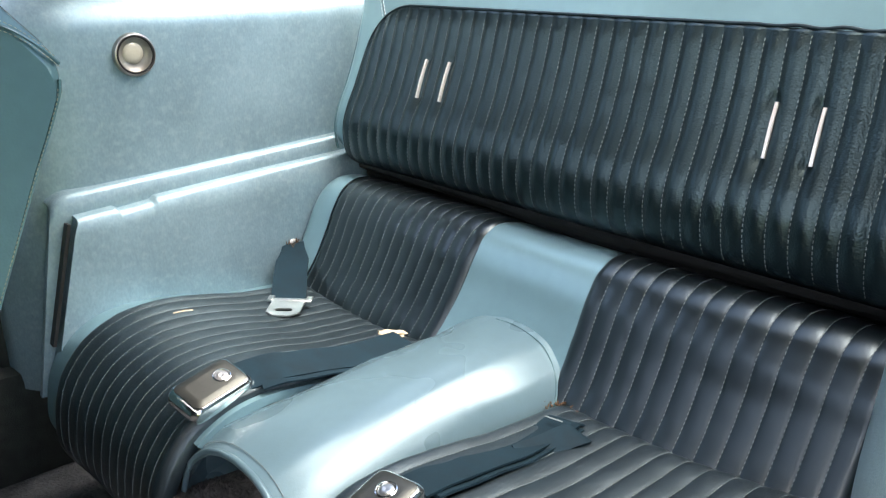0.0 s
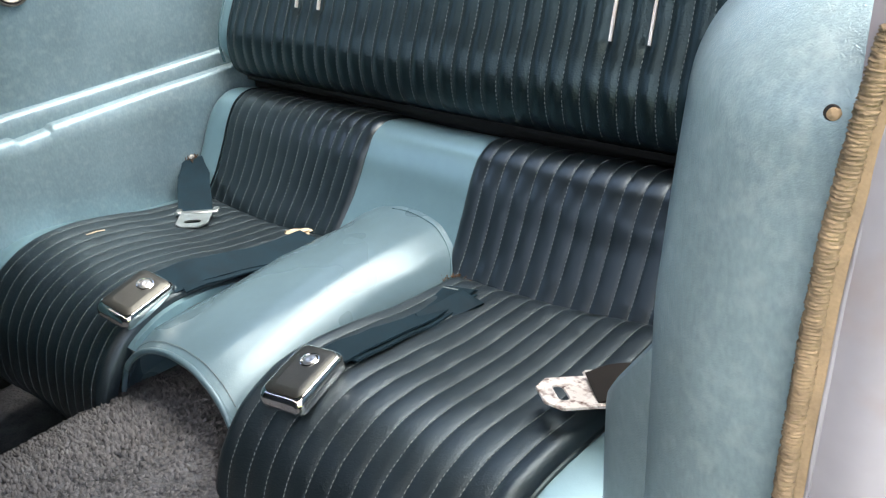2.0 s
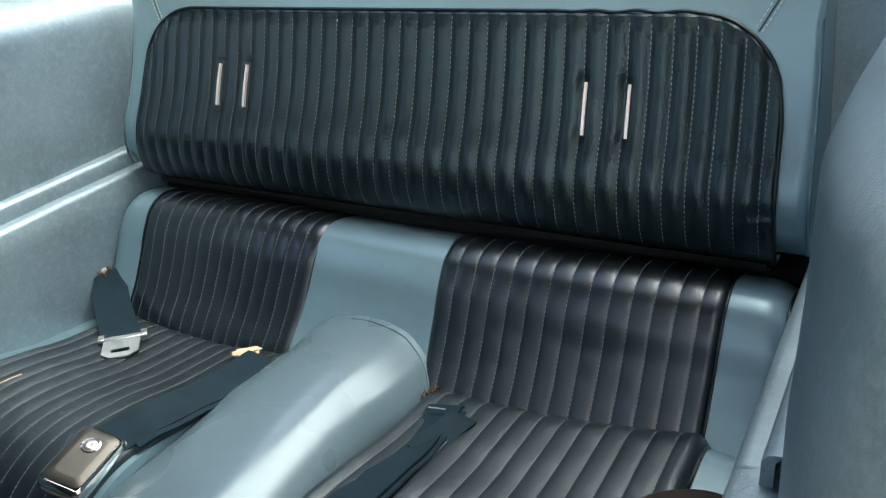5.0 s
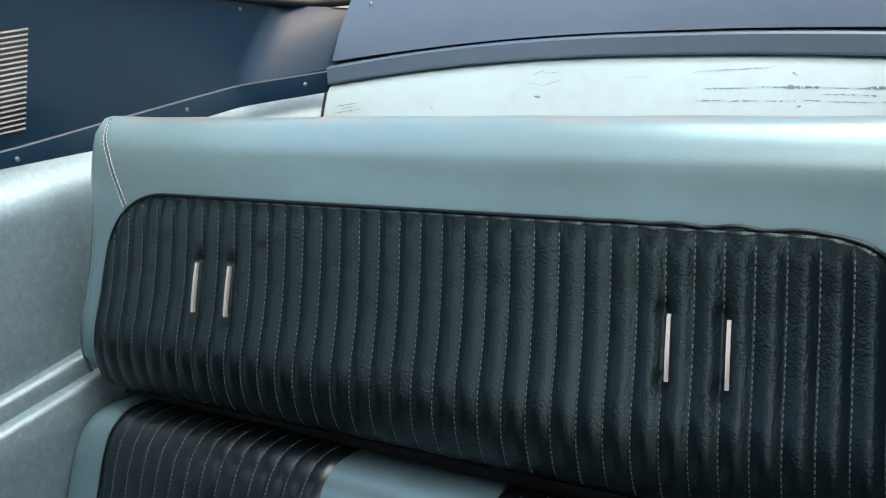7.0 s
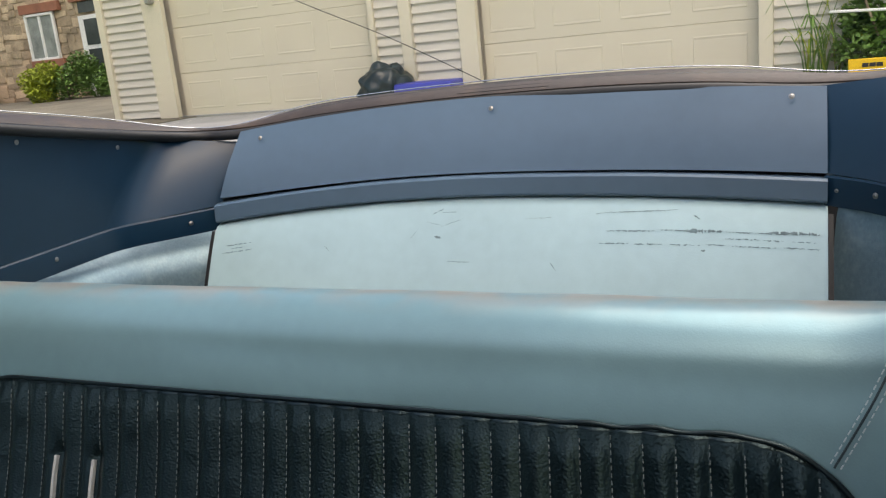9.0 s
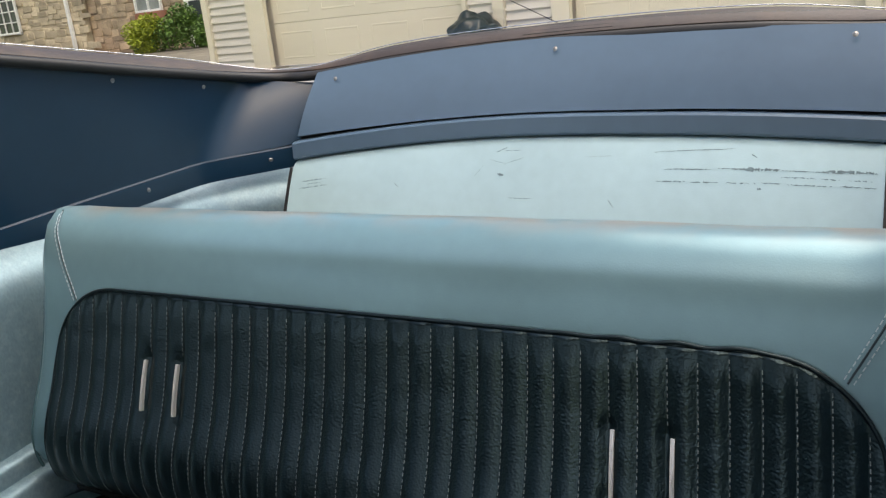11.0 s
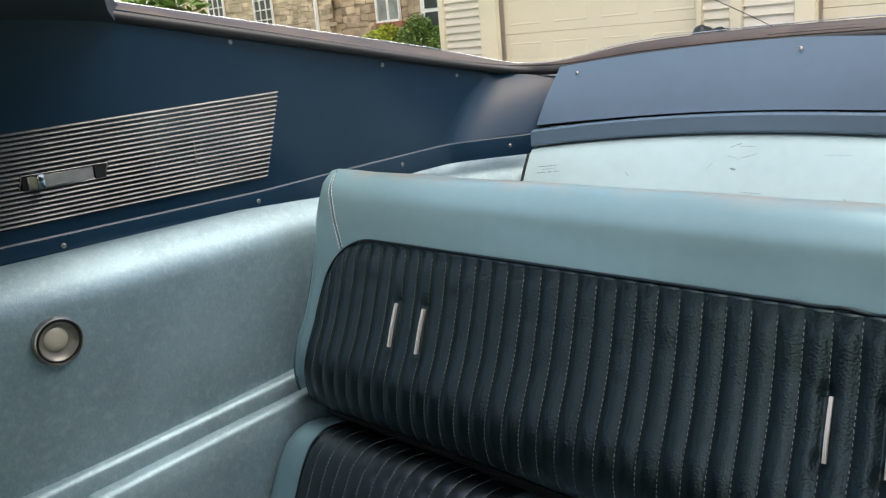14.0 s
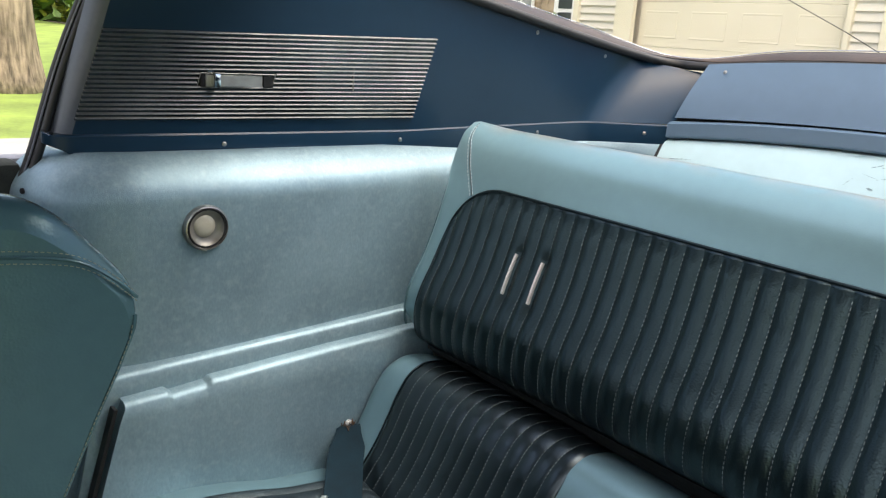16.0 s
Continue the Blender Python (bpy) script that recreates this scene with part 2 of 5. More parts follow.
def ribbon(name, pts, side, width, thick):
    """A flat strap along pts; side: direction of its width, one or one per point."""
    pts, d = frames_of(pts)
    side = np.broadcast_to(np.asarray(side, float), pts.shape)
    rings = []
    for p, t, s in zip(pts, d, side):
        s = s - (s @ t) * t
        s = s / np.linalg.norm(s)
        u = np.cross(s, t)
        h, k = width / 2, thick / 2
        prof = [(-h, -k), (-h * 0.5, -k), (0, -k), (h * 0.5, -k), (h, -k), (h, k), (h * 0.5, k), (0, k), (-h * 0.5, k), (-h, k)]
        rings.append([p + a * s + b * u for a, b in prof])
    return grid(name, rings, True, 40, True)


def box(name, size, bevel=0.0, seg=2, at=(0, 0, 0), m=None):
    bm = bmesh.new()
    bmesh.ops.create_cube(bm, size=1, matrix=Matrix.Translation(at) @ Matrix.Diagonal((*size, 1)))
    if bevel:
        bmesh.ops.bevel(bm, geom=bm.edges, offset=bevel, segments=seg, profile=0.6, affect="EDGES")
    if m is not None:
        bm.transform(m)
    me = bpy.data.meshes.new(name)
    bm.to_mesh(me)
    bm.free()
    shade(me, 40)
    return me


def prism(name, outline, depth, bevel=0.0, m=None, seg=2, holes=()):
    """A plate from a 2D outline in its own x, y, thickened along z."""
    bm = bmesh.new()
    f = bm.faces.new([bm.verts.new((x, y, 0)) for x, y in outline])
    r = bmesh.ops.extrude_face_region(bm, geom=[f])
    bmesh.ops.translate(bm, verts=[v for v in r["geom"] if isinstance(v, bmesh.types.BMVert)], vec=(0, 0, depth))
    bmesh.ops.recalc_face_normals(bm, faces=bm.faces)
    if bevel:
        bmesh.ops.bevel(bm, geom=bm.edges, offset=bevel, segments=seg, profile=0.6, affect="EDGES")
    if m is not None:
        bm.transform(m)
    me = bpy.data.meshes.new(name)
    bm.to_mesh(me)
    bm.free()
    shade(me, 40)
    return me


def lathe(name, prof, m=None, n=32):
    """prof: (radius, height) pairs turned round z."""
    P = [[(r * math.cos(w), r * math.sin(w), h) for w in np.linspace(0, 2 * math.pi, n, endpoint=False)] for r, h in prof]
    if prof[0][0] > 1e-6:
        P.append(P[0])
    me = grid(name, P, True, 40)
    if m is not None:
        me.transform(m)
    return me


def joined(name, meshes):
    bm = bmesh.new()
    for me in meshes:
        bm.from_mesh(me)
    me = bpy.data.meshes.new(name)
    bm.to_mesh(me)
    bm.free()
    shade(me, 40)
    return me


def part(name, me, material, parent=None, label=""):
    ob = new(name, me)
    if not me.materials:
        me.materials.append(material)
    if parent is not None:
        ob.parent = parent
        ob.matrix_parent_inverse = Matrix.Translation(parent.location).inverted() if parent.type == "EMPTY" else Matrix()
    if label:
        ob["label"] = label
    return ob


def thing(name, at, label, category, group="", kind=""):
    ob = new(name)
    ob.location = at
    ob.empty_display_size = 0.05
    return tagged(ob, label, category, group, kind)


def dashes(name, lines, length=0.0042, gap=0.0022, w=0.0011, h=0.0008, up=(0, 0, 1)):
    """Stitches along polylines, as one mesh of small flat blocks."""
    V, F = [], []
    for pts in lines:
        pts = np.asarray(pts, float)
        seg = np.linalg.norm(np.diff(pts, axis=0), axis=1)
        s = np.concatenate([[0], np.cumsum(seg)])
        for a in np.arange(0.002, s[-1] - length, length + gap):
            p, q = [np.array([np.interp(v, s, pts[:, k]) for k in range(3)]) for v in (a, a + length)]
            t = (q - p) / np.linalg.norm(q - p)
            side = np.cross(t, up)
            if np.linalg.norm(side) < 1e-3:
                side = np.array((1.0, 0, 0))
            side /= np.linalg.norm(side)
            u = np.cross(side, t)
            b = len(V)
            for c in (p, q):
                for sx, sz in ((-1, 0), (1, 0), (0.7, 1), (-0.7, 1)):
                    V.append(c + side * w * sx * 0.5 + u * h * sz)
            F += [(b, b + 1, b + 2, b + 3), (b + 4, b + 7, b + 6, b + 5)] + [(b + i, b + 4 + i, b + 4 + (i + 1) % 4, b + (i + 1) % 4) for i in range(4)]
    return recalc(mesh_of(name, V, F, False))


def spline(keys, x):
    """Smooth interpolation through (x, value) keys."""
    k = np.asarray(keys, float)
    xs, ys = k[:, 0], k[:, 1]
    x = np.asarray(x, float)
    i = np.clip(np.searchsorted(xs, x) - 1, 0, len(xs) - 2)
    m = np.gradient(ys, xs)
    h = xs[i + 1] - xs[i]
    t = np.clip((x - xs[i]) / h, 0, 1)
    return (2 * t**3 - 3 * t**2 + 1) * ys[i] + (t**3 - 2 * t**2 + t) * h * m[i] + (-2 * t**3 + 3 * t**2) * ys[i + 1] + (t**3 - t**2) * h * m[i + 1]


def curve_through(keys, n):
    """n points, evenly spread, on a smooth curve through 2D or 3D keys."""
    k = np.asarray(keys, float)
    s = np.concatenate([[0], np.cumsum(np.linalg.norm(np.diff(k, axis=0), axis=1))])
    u = np.linspace(0, s[-1], n)
    return np.stack([spline(np.stack([s, k[:, c]], 1), u) for c in range(k.shape[1])], 1)


def wobble(p, scale, amp):
    return amp * noise.noise(Vector(p) * scale)


def mirrored(P):
    Q = np.array(P, float)
    Q[..., 0] *= -1
    return Q


# ---- car shell: floor, sides, roof ----
def floor_z(x, y):
    r = abs(x) / 0.31
    return 0.12 + (0.25 * math.cos(min(1, r) * math.pi / 2) ** 0.65 if r < 1 else 0) + wobble((x, y, 0), 9, 0.004) + (NAP.uniform(-0.0022, 0.0022) if -1.0 < y < -0.5 and abs(x) < 0.32 else 0)


xs = np.concatenate([np.linspace(-0.72, -0.33, 14), np.linspace(-0.32, 0.32, 161), np.linspace(0.33, 0.72, 14)])
ys = np.concatenate([np.linspace(-1.75, -1.01, 20), np.linspace(-1.0, -0.5, 126), np.linspace(-0.48, 1.0, 30)])
NAP = random.Random(6)
floor = part("floor", shell("floor", [[(x, y, floor_z(x, y)) for x in xs] for y in ys], (0, 0, -0.03)), CARPET)


def carpet_pile(count, seed):
    """Short leaning tufts over the tunnel."""
    rng = np.random.default_rng(seed)
    V, F = [], []
    for x, y, a, l, h in zip(rng.uniform(-0.315, 0.315, count), rng.uniform(-1.0, -0.52, count), rng.uniform(0, 6.28, count), rng.uniform(0.4, 1.0, count), rng.uniform(0.0025, 0.0058, count)):
        r = abs(x) / 0.31
        z = 0.12 + (0.25 * math.cos(min(1, r) * math.pi / 2) ** 0.65 if r < 1 else 0)
        up = Vector((x * 2.2, 0, 0.31 - abs(x) * 0.6)).normalized()
        w, c = 0.0026 * l + 0.0012, Vector((x, y, z))
        u = Vector((math.cos(a), math.sin(a), 0))
        u = (u - up * u.dot(up)).normalized()
        v = up.cross(u)
        b = len(V)
        V += [c + u * w - up * 0.002, c + v * w - up * 0.002, c - u * w - up * 0.002, c - v * w - up * 0.002, c + up * h + u * w * 0.9, c + up * h * 0.85 + v * w * 0.6]
        F += [(b, b + 1, b + 5, b + 4), (b + 1, b + 2, b + 5), (b + 2, b + 3, b + 4, b + 5), (b + 3, b, b + 4)]
    return mesh_of("pile", V, F, True)


pile = part("pile", carpet_pile(17000, 5), PILE, floor, "fuzzy grey carpet pile")
pile["kind"] = "stuff"
tagged(floor, "dark grey loop-pile carpet over the floor and tunnel hump", "floor", kind="structure")

# plan line of the quarter trim, from the back to the front door opening (driver's side, x positive)
QPLAN = [(0.484, 0.528), (0.515, 0.500), (0.553, 0.461), (0.582, 0.428), (0.598, 0.38), (0.592, 0.25), (0.583, 0.10), (0.575, -0.10), (0.574, -0.42), (0.578, -0.48), (0.592, -0.53), (0.612, -0.565), (0.645, -0.59), (0.709, -0.604)]
LEDGE = np.array([(-0.60, 0.5735), (-0.51, 0.5750), (-0.447, 0.5790), (-0.439, 0.5735), (-0.389, 0.5780), (-0.381, 0.5832), (-0.183, 0.5945), (-0.03, 0.6005), (0.3, 0.61)])


def ridge_z(y):
    return 0.628 + 0.045 * (y + 0.03)


def ledge_z(y):
    return float(np.interp(y, LEDGE[:, 0], LEDGE[:, 1]))


def quarter_panel(sign):
    t = thing("quarter_panel", (sign * 0.6, 0, 0.3), "grey-blue moulded vinyl quarter trim panel with a stepped ledge beside the rear seat", "trim panel", "quarter trim panels", "structure")
    plan = curve_through([(0.484 if sign < 0 else 0.471, 0.528)] + QPLAN[1:], 120)
    zs = np.concatenate([np.linspace(0.28, 0.66, 8), np.linspace(0.68, 0.83, 12), np.linspace(0.838, 0.899, 14)])
    P, off = [], []
    d = np.gradient(plan, axis=0)
    d /= np.linalg.norm(d, axis=1)[:, None]
    for (x, y), (dx, dy) in zip(plan, d):
        nx, ny = -dy, dx
        row = []
        for z in zs:
            roll = 0.048 * max(0, (z - 0.832) / 0.067) ** 2.2 + wobble((x, y, z), 7, 0.0012)
            lean = 0.09 * max(0, z - 0.70) * min(1, max(0, (-0.40 - y) / 0.12)) if sign > 0 else 0
            back = max(0, min(1, (y - 0.30) / 0.18)) if sign > 0 else 0
            roll *= 1 - 0.75 * back
            row.append((sign * (x + nx * roll + lean), y + ny * roll, z + 0.034 * back * max(0, min(1, (z - 0.70) / 0.19))))
        P.append(row)
        off.append([(sign * nx * 0.012, ny * 0.012, 0)] * len(zs))
    part("upper_trim", shell("upper_trim", P, off), PANEL, t)
    # moulded lower part: ridge strip and wheelhouse cover, each standing proud
    yr = np.linspace(-0.53 if sign < 0 else -0.40, 0.02, 90)
    P = []
    for k, y in enumerate(yr):
        e = max(0, 1 - (y + 0.535) / 0.03)
        r, row = ridge_z(y) - 0.02 * e ** 2, []
        for dx, z in ((0.03, r + 0.002), (0.010, r + 0.001), (0.004, r - 0.001), (0.0, r - 0.006), (0.0, r - 0.03), (0.0, 0.5), (0.0, 0.42), (0.0, 0.30)):
            yy = y - (0.04 * (0.61 - z) / 0.2 * max(0, 1 - (y + 0.535) / 0.2) if z < 0.61 else 0)
            row.append((sign * (0.555 + dx + 0.006 * e ** 3), yy, z))
        P.append(row)
    part("ridge_strip", shell("ridge_strip", P, (sign * 0.01, 0, 0), 50), PANEL, t)
    yw = np.concatenate([np.linspace(-0.506, -0.46, 12), np.linspace(-0.459, -0.38, 60), np.linspace(-0.375, 0.02, 40)])
    yw = yw if sign < 0 else yw[yw > -0.41]
    P = []
    for y in yw:
        l = ledge_z(y)
        row = [(sign * (0.560), y, l + 0.001), (sign * 0.541, y, l), (sign * 0.536, y, l - 0.002), (sign * 0.532, y, l - 0.007)]
        for z in np.linspace(0.55, 0.28, 8):
            yy = y - 0.045 * (0.58 - z) / 0.17 * max(0, 1 - (y + 0.506) / 0.25)
            row.append((sign * (0.530 + wobble((y, z, 3), 6, 0.002)), yy, z))
        P.append(row)
    if sign > 0:
        cap = curve_through([(0.531, -0.36), (0.5315, -0.44), (0.537, -0.488), (0.551, -0.512), (0.575, -0.533), (0.598, -0.550), (0.618, -0.562), (0.645, -0.576)], 44)
        rows = []
        for x, y in cap:
            top = float(spline([(0.52, 0.578), (0.533, 0.582), (0.545, 0.596), (0.565, 0.626), (0.59, 0.663), (0.61, 0.69), (0.65, 0.70)], x))
            rows.append([(x + dx, y + dx * 0.6, z) for dx, z in ((0, 0.2), (0, 0.35), (0, 0.5), (0, top - 0.02), (0.0008, top - 0.009), (0.0035, top - 0.003), (0.009, top), (0.022, top + 0.003), (0.045, top + 0.004))])
        part("front_cap", shell("front_cap", rows, (0.004, 0.004, 0), 60), PANEL, t)
    # Left side only: a black strip puts the front face's shade into colour
    slot = [(sign * 0.545, -0.5135 - 0.045 * (0.58 - z) / 0.17, z) for z in np.linspace(0.567, 0.385, 12)]
    if sign < 0:
        part("front_slot_shade", ribbon("front_slot_shade", slot, (1, 0, 0), 0.016, 0.005), RUBBERSHADE, t, "black strip standing in for the shadow at the cover's front")
    part("wheelhouse_cover", shell("wheelhouse_cover", P, (sign * 0.028, 0, 0), 50), PANEL, t)
    return t


left_quarter, right_quarter = quarter_panel(-1), quarter_panel(1)
part("clip_hole", lathe("clip_hole", [(0.0, 0.0012), (0.0032, 0.0012), (0.0040, 0.0004), (0.0040, -0.002), (0.0, -0.002)], Matrix.Translation((-0.650, -0.5925, 0.850)) @ Vector((0.25, -1, 0)).to_track_quat("Z", "Y").to_matrix().to_4x4(), 16), DARK, left_quarter, "empty dark clip hole")

# plan line of the pillar trim, round the corner to the rear panel
PPLAN = [(0.650, -0.56), (0.640, -0.36), (0.632, -0.10), (0.622, 0.15), (0.606, 0.36), (0.594, 0.48), (0.588, 0.56)]


def pillar_top(y):
    return 1.172 - 0.185 * y if y > -0.3 else 1.2275 + 0.05 * (-0.3 - y)


def pillar_in(z):
    return -0.12 * (z - 0.91)


def pillar_x(y):
    k = np.asarray(PPLAN)
    return float(np.interp(y, k[:, 1], k[:, 0]))


def corner_lift(sign, y):
    """The driver's end of the rear trim stands higher."""
    return 0.027 * max(0, min(1, (y - 0.25) / 0.25)) if sign > 0 else 0.0


def pillar_row(s, sign=-1):
    """Plan line at a share s of the height: straight side, a slanting bend, and the facet that meets the rear panel."""
    yb = 0.425 + 0.125 * s
    corner, end = np.array((pillar_x(yb), yb)), np.array((0.474 - 0.024 * s, 0.560 + 0.05 * s) if sign < 0 else (0.4622, 0.5365 + 0.055 * s))
    side = [np.array((pillar_x(y), y)) for y in np.linspace(-0.5262, yb - 0.035, 70)]
    far = corner + (end - corner) * 0.25
    bend = [side[-1] * (1 - u) ** 2 + corner * 2 * u * (1 - u) + far * u * u for u in np.linspace(0.08, 1, 14)]
    return np.array(side + bend + [far + (end - far) * u for u in np.linspace(0.1, 1, 12)])


def pillar_panel(sign):
    t = thing("pillar_panel", (sign * 0.63, 0, 0.89), "navy blue painted rear pillar panel with a screwed lower flange", "trim panel", "pillar trim panels", "structure")
    P = []
    for s in np.linspace(0, 1, 14):
        row = []
        for x, y in pillar_row(s, sign):
            top = pillar_top(y) if y < 0.44 else 1.0906 - 0.29 * (y - 0.44)
            low = 0.915 + 0.05 * max(0, y)
            z = low + s * (top - low) + corner_lift(sign, y)
            yy = y + (max(0, (-0.3 - y) / 0.241) * 0.29 * (z - 0.93) if y < -0.3 else 0)
            row.append((sign * (x + pillar_in(z) * min(1, max(0, (x - 0.45) / 0.12))), yy, z))
        P.append(row)
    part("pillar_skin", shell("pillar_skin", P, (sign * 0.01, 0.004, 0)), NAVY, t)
    # turned-out front edge beside the door opening
    front = [row[0] for row in P]
    if sign < 0:
        part("front_return", shell("front_return", [[(x + sign * a, y + b, z) for a, b in ((0.0, 0.0006), (0.002, -0.0055), (0.007, -0.0125), (0.015, -0.0180), (0.026, -0.0225))] for x, y, z in front], (sign * 0.002, 0.003, 0)), EDGESHEEN, t, "rolled navy front edge, coloured slate-grey for its sky reflection")
    P = []
    plan = pillar_row(0.0, sign)
    run = np.gradient(plan, axis=0)
    run /= np.linalg.norm(run, axis=1)[:, None]
    for (x, y), (dx, dy) in zip(plan, run):
        if sign > 0 and y < -0.33:
            continue
        low = 0.884 + 0.033 * max(0, y) + corner_lift(sign, y)
        P.append([(sign * (x - d * dy), y + d * dx, low + h) for d, h in ((-0.004, 0.0), (0.004, 0.0), (0.005, 0.003), (0.005, 0.036), (0.0035, 0.0385), (-0.012, 0.040))])
    x, y = plan[0]
    lead = [(0.013, -0.036, 0.027), (0.0085, -0.033, 0.0255), (0.005, -0.027, 0.023), (0.0025, -0.019, 0.020), (0.0008, -0.010, 0.016), (0.0002, -0.004, 0.010)] if sign < 0 else []
    P = [[(sign * (x + a - d * 0.98), y + b - d * 0.2, 0.884 + max(h, c + 0.4 * h)) for d, h in ((-0.004, 0.0), (0.004, 0.0), (0.005, 0.003), (0.005, 0.036), (0.0035, 0.0385), (-0.012, 0.040))] for a, b, c in lead] + P
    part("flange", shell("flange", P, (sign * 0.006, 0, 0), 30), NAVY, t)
    return t


left_pillar, right_pillar = pillar_panel(-1), pillar_panel(1)


def screw_mesh():
    return lathe("screw", [(0.0, 0.0004), (0.0011, 0.0005), (0.0017, 0.0020), (0.0034, 0.0017), (0.0044, 0.0006), (0.0058, 0.0004), (0.0062, -0.0006), (0.0, -0.0006)], n=16)


SCREWSTEEL = mat("dull_screw_steel", (0.34, 0.33, 0.31), 0.35, 0.9, 0.2, 80)
SCREW = screw_mesh()
SCREW.transform(Matrix.Scale(0.62, 4))


def screw(p, n, parent):
    ob = part("screw", SCREW, SCREWSTEEL, None)
    m = Matrix.Translation(p) @ Vector(n).to_track_quat("Z", "Y").to_matrix().to_4x4()
    ob.parent = parent
    ob.matrix_parent_inverse = Matrix.Translation(parent.location).inverted()
    ob.matrix_basis = m
    return ob


for sign, pil in ((-1, left_pillar), (1, right_pillar)):
    for y in (-0.319, -0.007, 0.301, 0.507):
        z = 0.9065 + 0.03 * max(0, y) + corner_lift(sign, y)
        at = (sign * (pillar_x(y) - 0.006), y, z) if y < 0.4 else (sign * 0.5135, 0.5055 if sign < 0 else 0.488, z)
        screw(at, (-sign, 0 if y < 0.4 else -1, 0), pil)
    for y, z in ((-0.033, 1.156), (0.263, 1.098), (0.441, 1.063)):
        screw((sign * (pillar_x(y) + pillar_in(z) - 0.0006), y, z + corner_lift(sign, y)), (-sign, 0, -0.1), pil)
    screw((sign * 0.4785, 0.5465, 0.9245) if sign < 0 else (0.4735, 0.5215, 0.949), (-sign * 0.7, -1, 0), pil)
screw((-(pillar_x(-0.469) + pillar_in(1.105) - 0.0006), -0.469, 1.105), (1, 0, -0.1), left_pillar)
part("screw_hole", lathe("screw_hole", [(0.0, 0.0008), (0.0022, 0.0008), (0.0028, 0.0), (0.0, -0.001)], Matrix.Translation((-0.6495, -0.5535, 0.925)) @ Vector((1, -0.25, 0)).to_track_quat("Z", "Y").to_matrix().to_4x4(), 14), DARK, left_pillar, "empty dark screw hole")


# rear trim under the window
def arch(x, edge, mid):
    if edge > 0.7:  # heights: the driver's end stands a little higher
        edge = edge + 0.013 * max(0, min(1, x / 0.2))
    return mid + (edge - mid) * (abs(x) / 0.45) ** 2


rear_panel = thing("rear_panel", (0, 0.6, 0.95), "slate blue painted rear trim panel below the back window", "trim panel", kind="structure")
xs = np.linspace(-0.447, 0.463, 60)
P = [[(x, arch(x, 0.535, 0.575) + s * 0.055 - 0.006 * math.sin(math.pi * s), arch(x, 0.957, 0.979) + s * (arch(x, 1.061, 1.087) - arch(x, 0.957, 0.979))) for s in np.linspace(0, 1, 10)] for x in xs]
P = [[(x - 0.022 * max(0, -x / 0.447) ** 6 * max(0, 1.06 - z) / 0.10, y, z) for x, y, z in row] for row in P]
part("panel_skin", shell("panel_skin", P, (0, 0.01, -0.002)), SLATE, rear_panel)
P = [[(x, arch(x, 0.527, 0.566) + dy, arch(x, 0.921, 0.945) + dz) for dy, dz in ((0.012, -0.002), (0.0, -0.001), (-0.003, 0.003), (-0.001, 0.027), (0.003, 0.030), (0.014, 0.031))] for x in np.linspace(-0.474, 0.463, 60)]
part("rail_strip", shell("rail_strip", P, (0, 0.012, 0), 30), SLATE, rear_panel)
for x, y, z in ((-0.402, 0.595, 1.054), (-0.002, 0.604, 1.075), (0.421, 0.596, 1.068)):
    screw((x, arch(x, 0.535, 0.575) + 0.036, z - 0.004), (0, -0.92, 0.4), rear_panel)

# Black sheet that paints the darkness of the gap behind the rail
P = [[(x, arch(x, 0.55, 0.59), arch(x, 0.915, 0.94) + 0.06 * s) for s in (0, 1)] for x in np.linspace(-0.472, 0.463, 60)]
part("gap_shade_sheet", shell("gap_shade_sheet", P, (0, 0.006, 0)), DARK, rear_panel, "black sheet standing in for the shaded gap behind the rail")
trap_panel = thing("trap_panel", (0, 0.5, 0.7), "pale aqua luggage trap panel with dark scratches behind the seat", "trim panel", kind="structure")
P = []
for x in np.linspace(-0.475, 0.4635, 60):
    yt, zt = arch(x, 0.534, 0.574), arch(x, 0.918, 0.942)
    P.append([(x, yt + dy, zt + dz) for dy, dz in ((0.02, 0.0), (0.006, 0.0), (-0.006, -0.004), (-0.014, -0.012), (-0.03, -0.04), (-0.055, -0.09), (-0.085, -0.15), (-0.13, -0.25))])
part("trap_skin", shell("trap_skin", P, (0, 0.012, -0.004), 70), PALE, trap_panel)


def trap_point(x, d):
    """A point of the panel's face, d metres down from its rolled top."""
    keys = [(0.0, (-0.014, -0.012)), (0.032, (-0.03, -0.04)), (0.088, (-0.055, -0.09)), (0.155, (-0.085, -0.15))]
    dy = np.interp(d, [k for k, _ in keys], [v[0] for _, v in keys])
    dz = np.interp(d, [k for k, _ in keys], [v[1] for _, v in keys])
    return np.array((x, arch(x, 0.534, 0.574) + dy - 0.0006, arch(x, 0.918, 0.942) + dz + 0.0003))


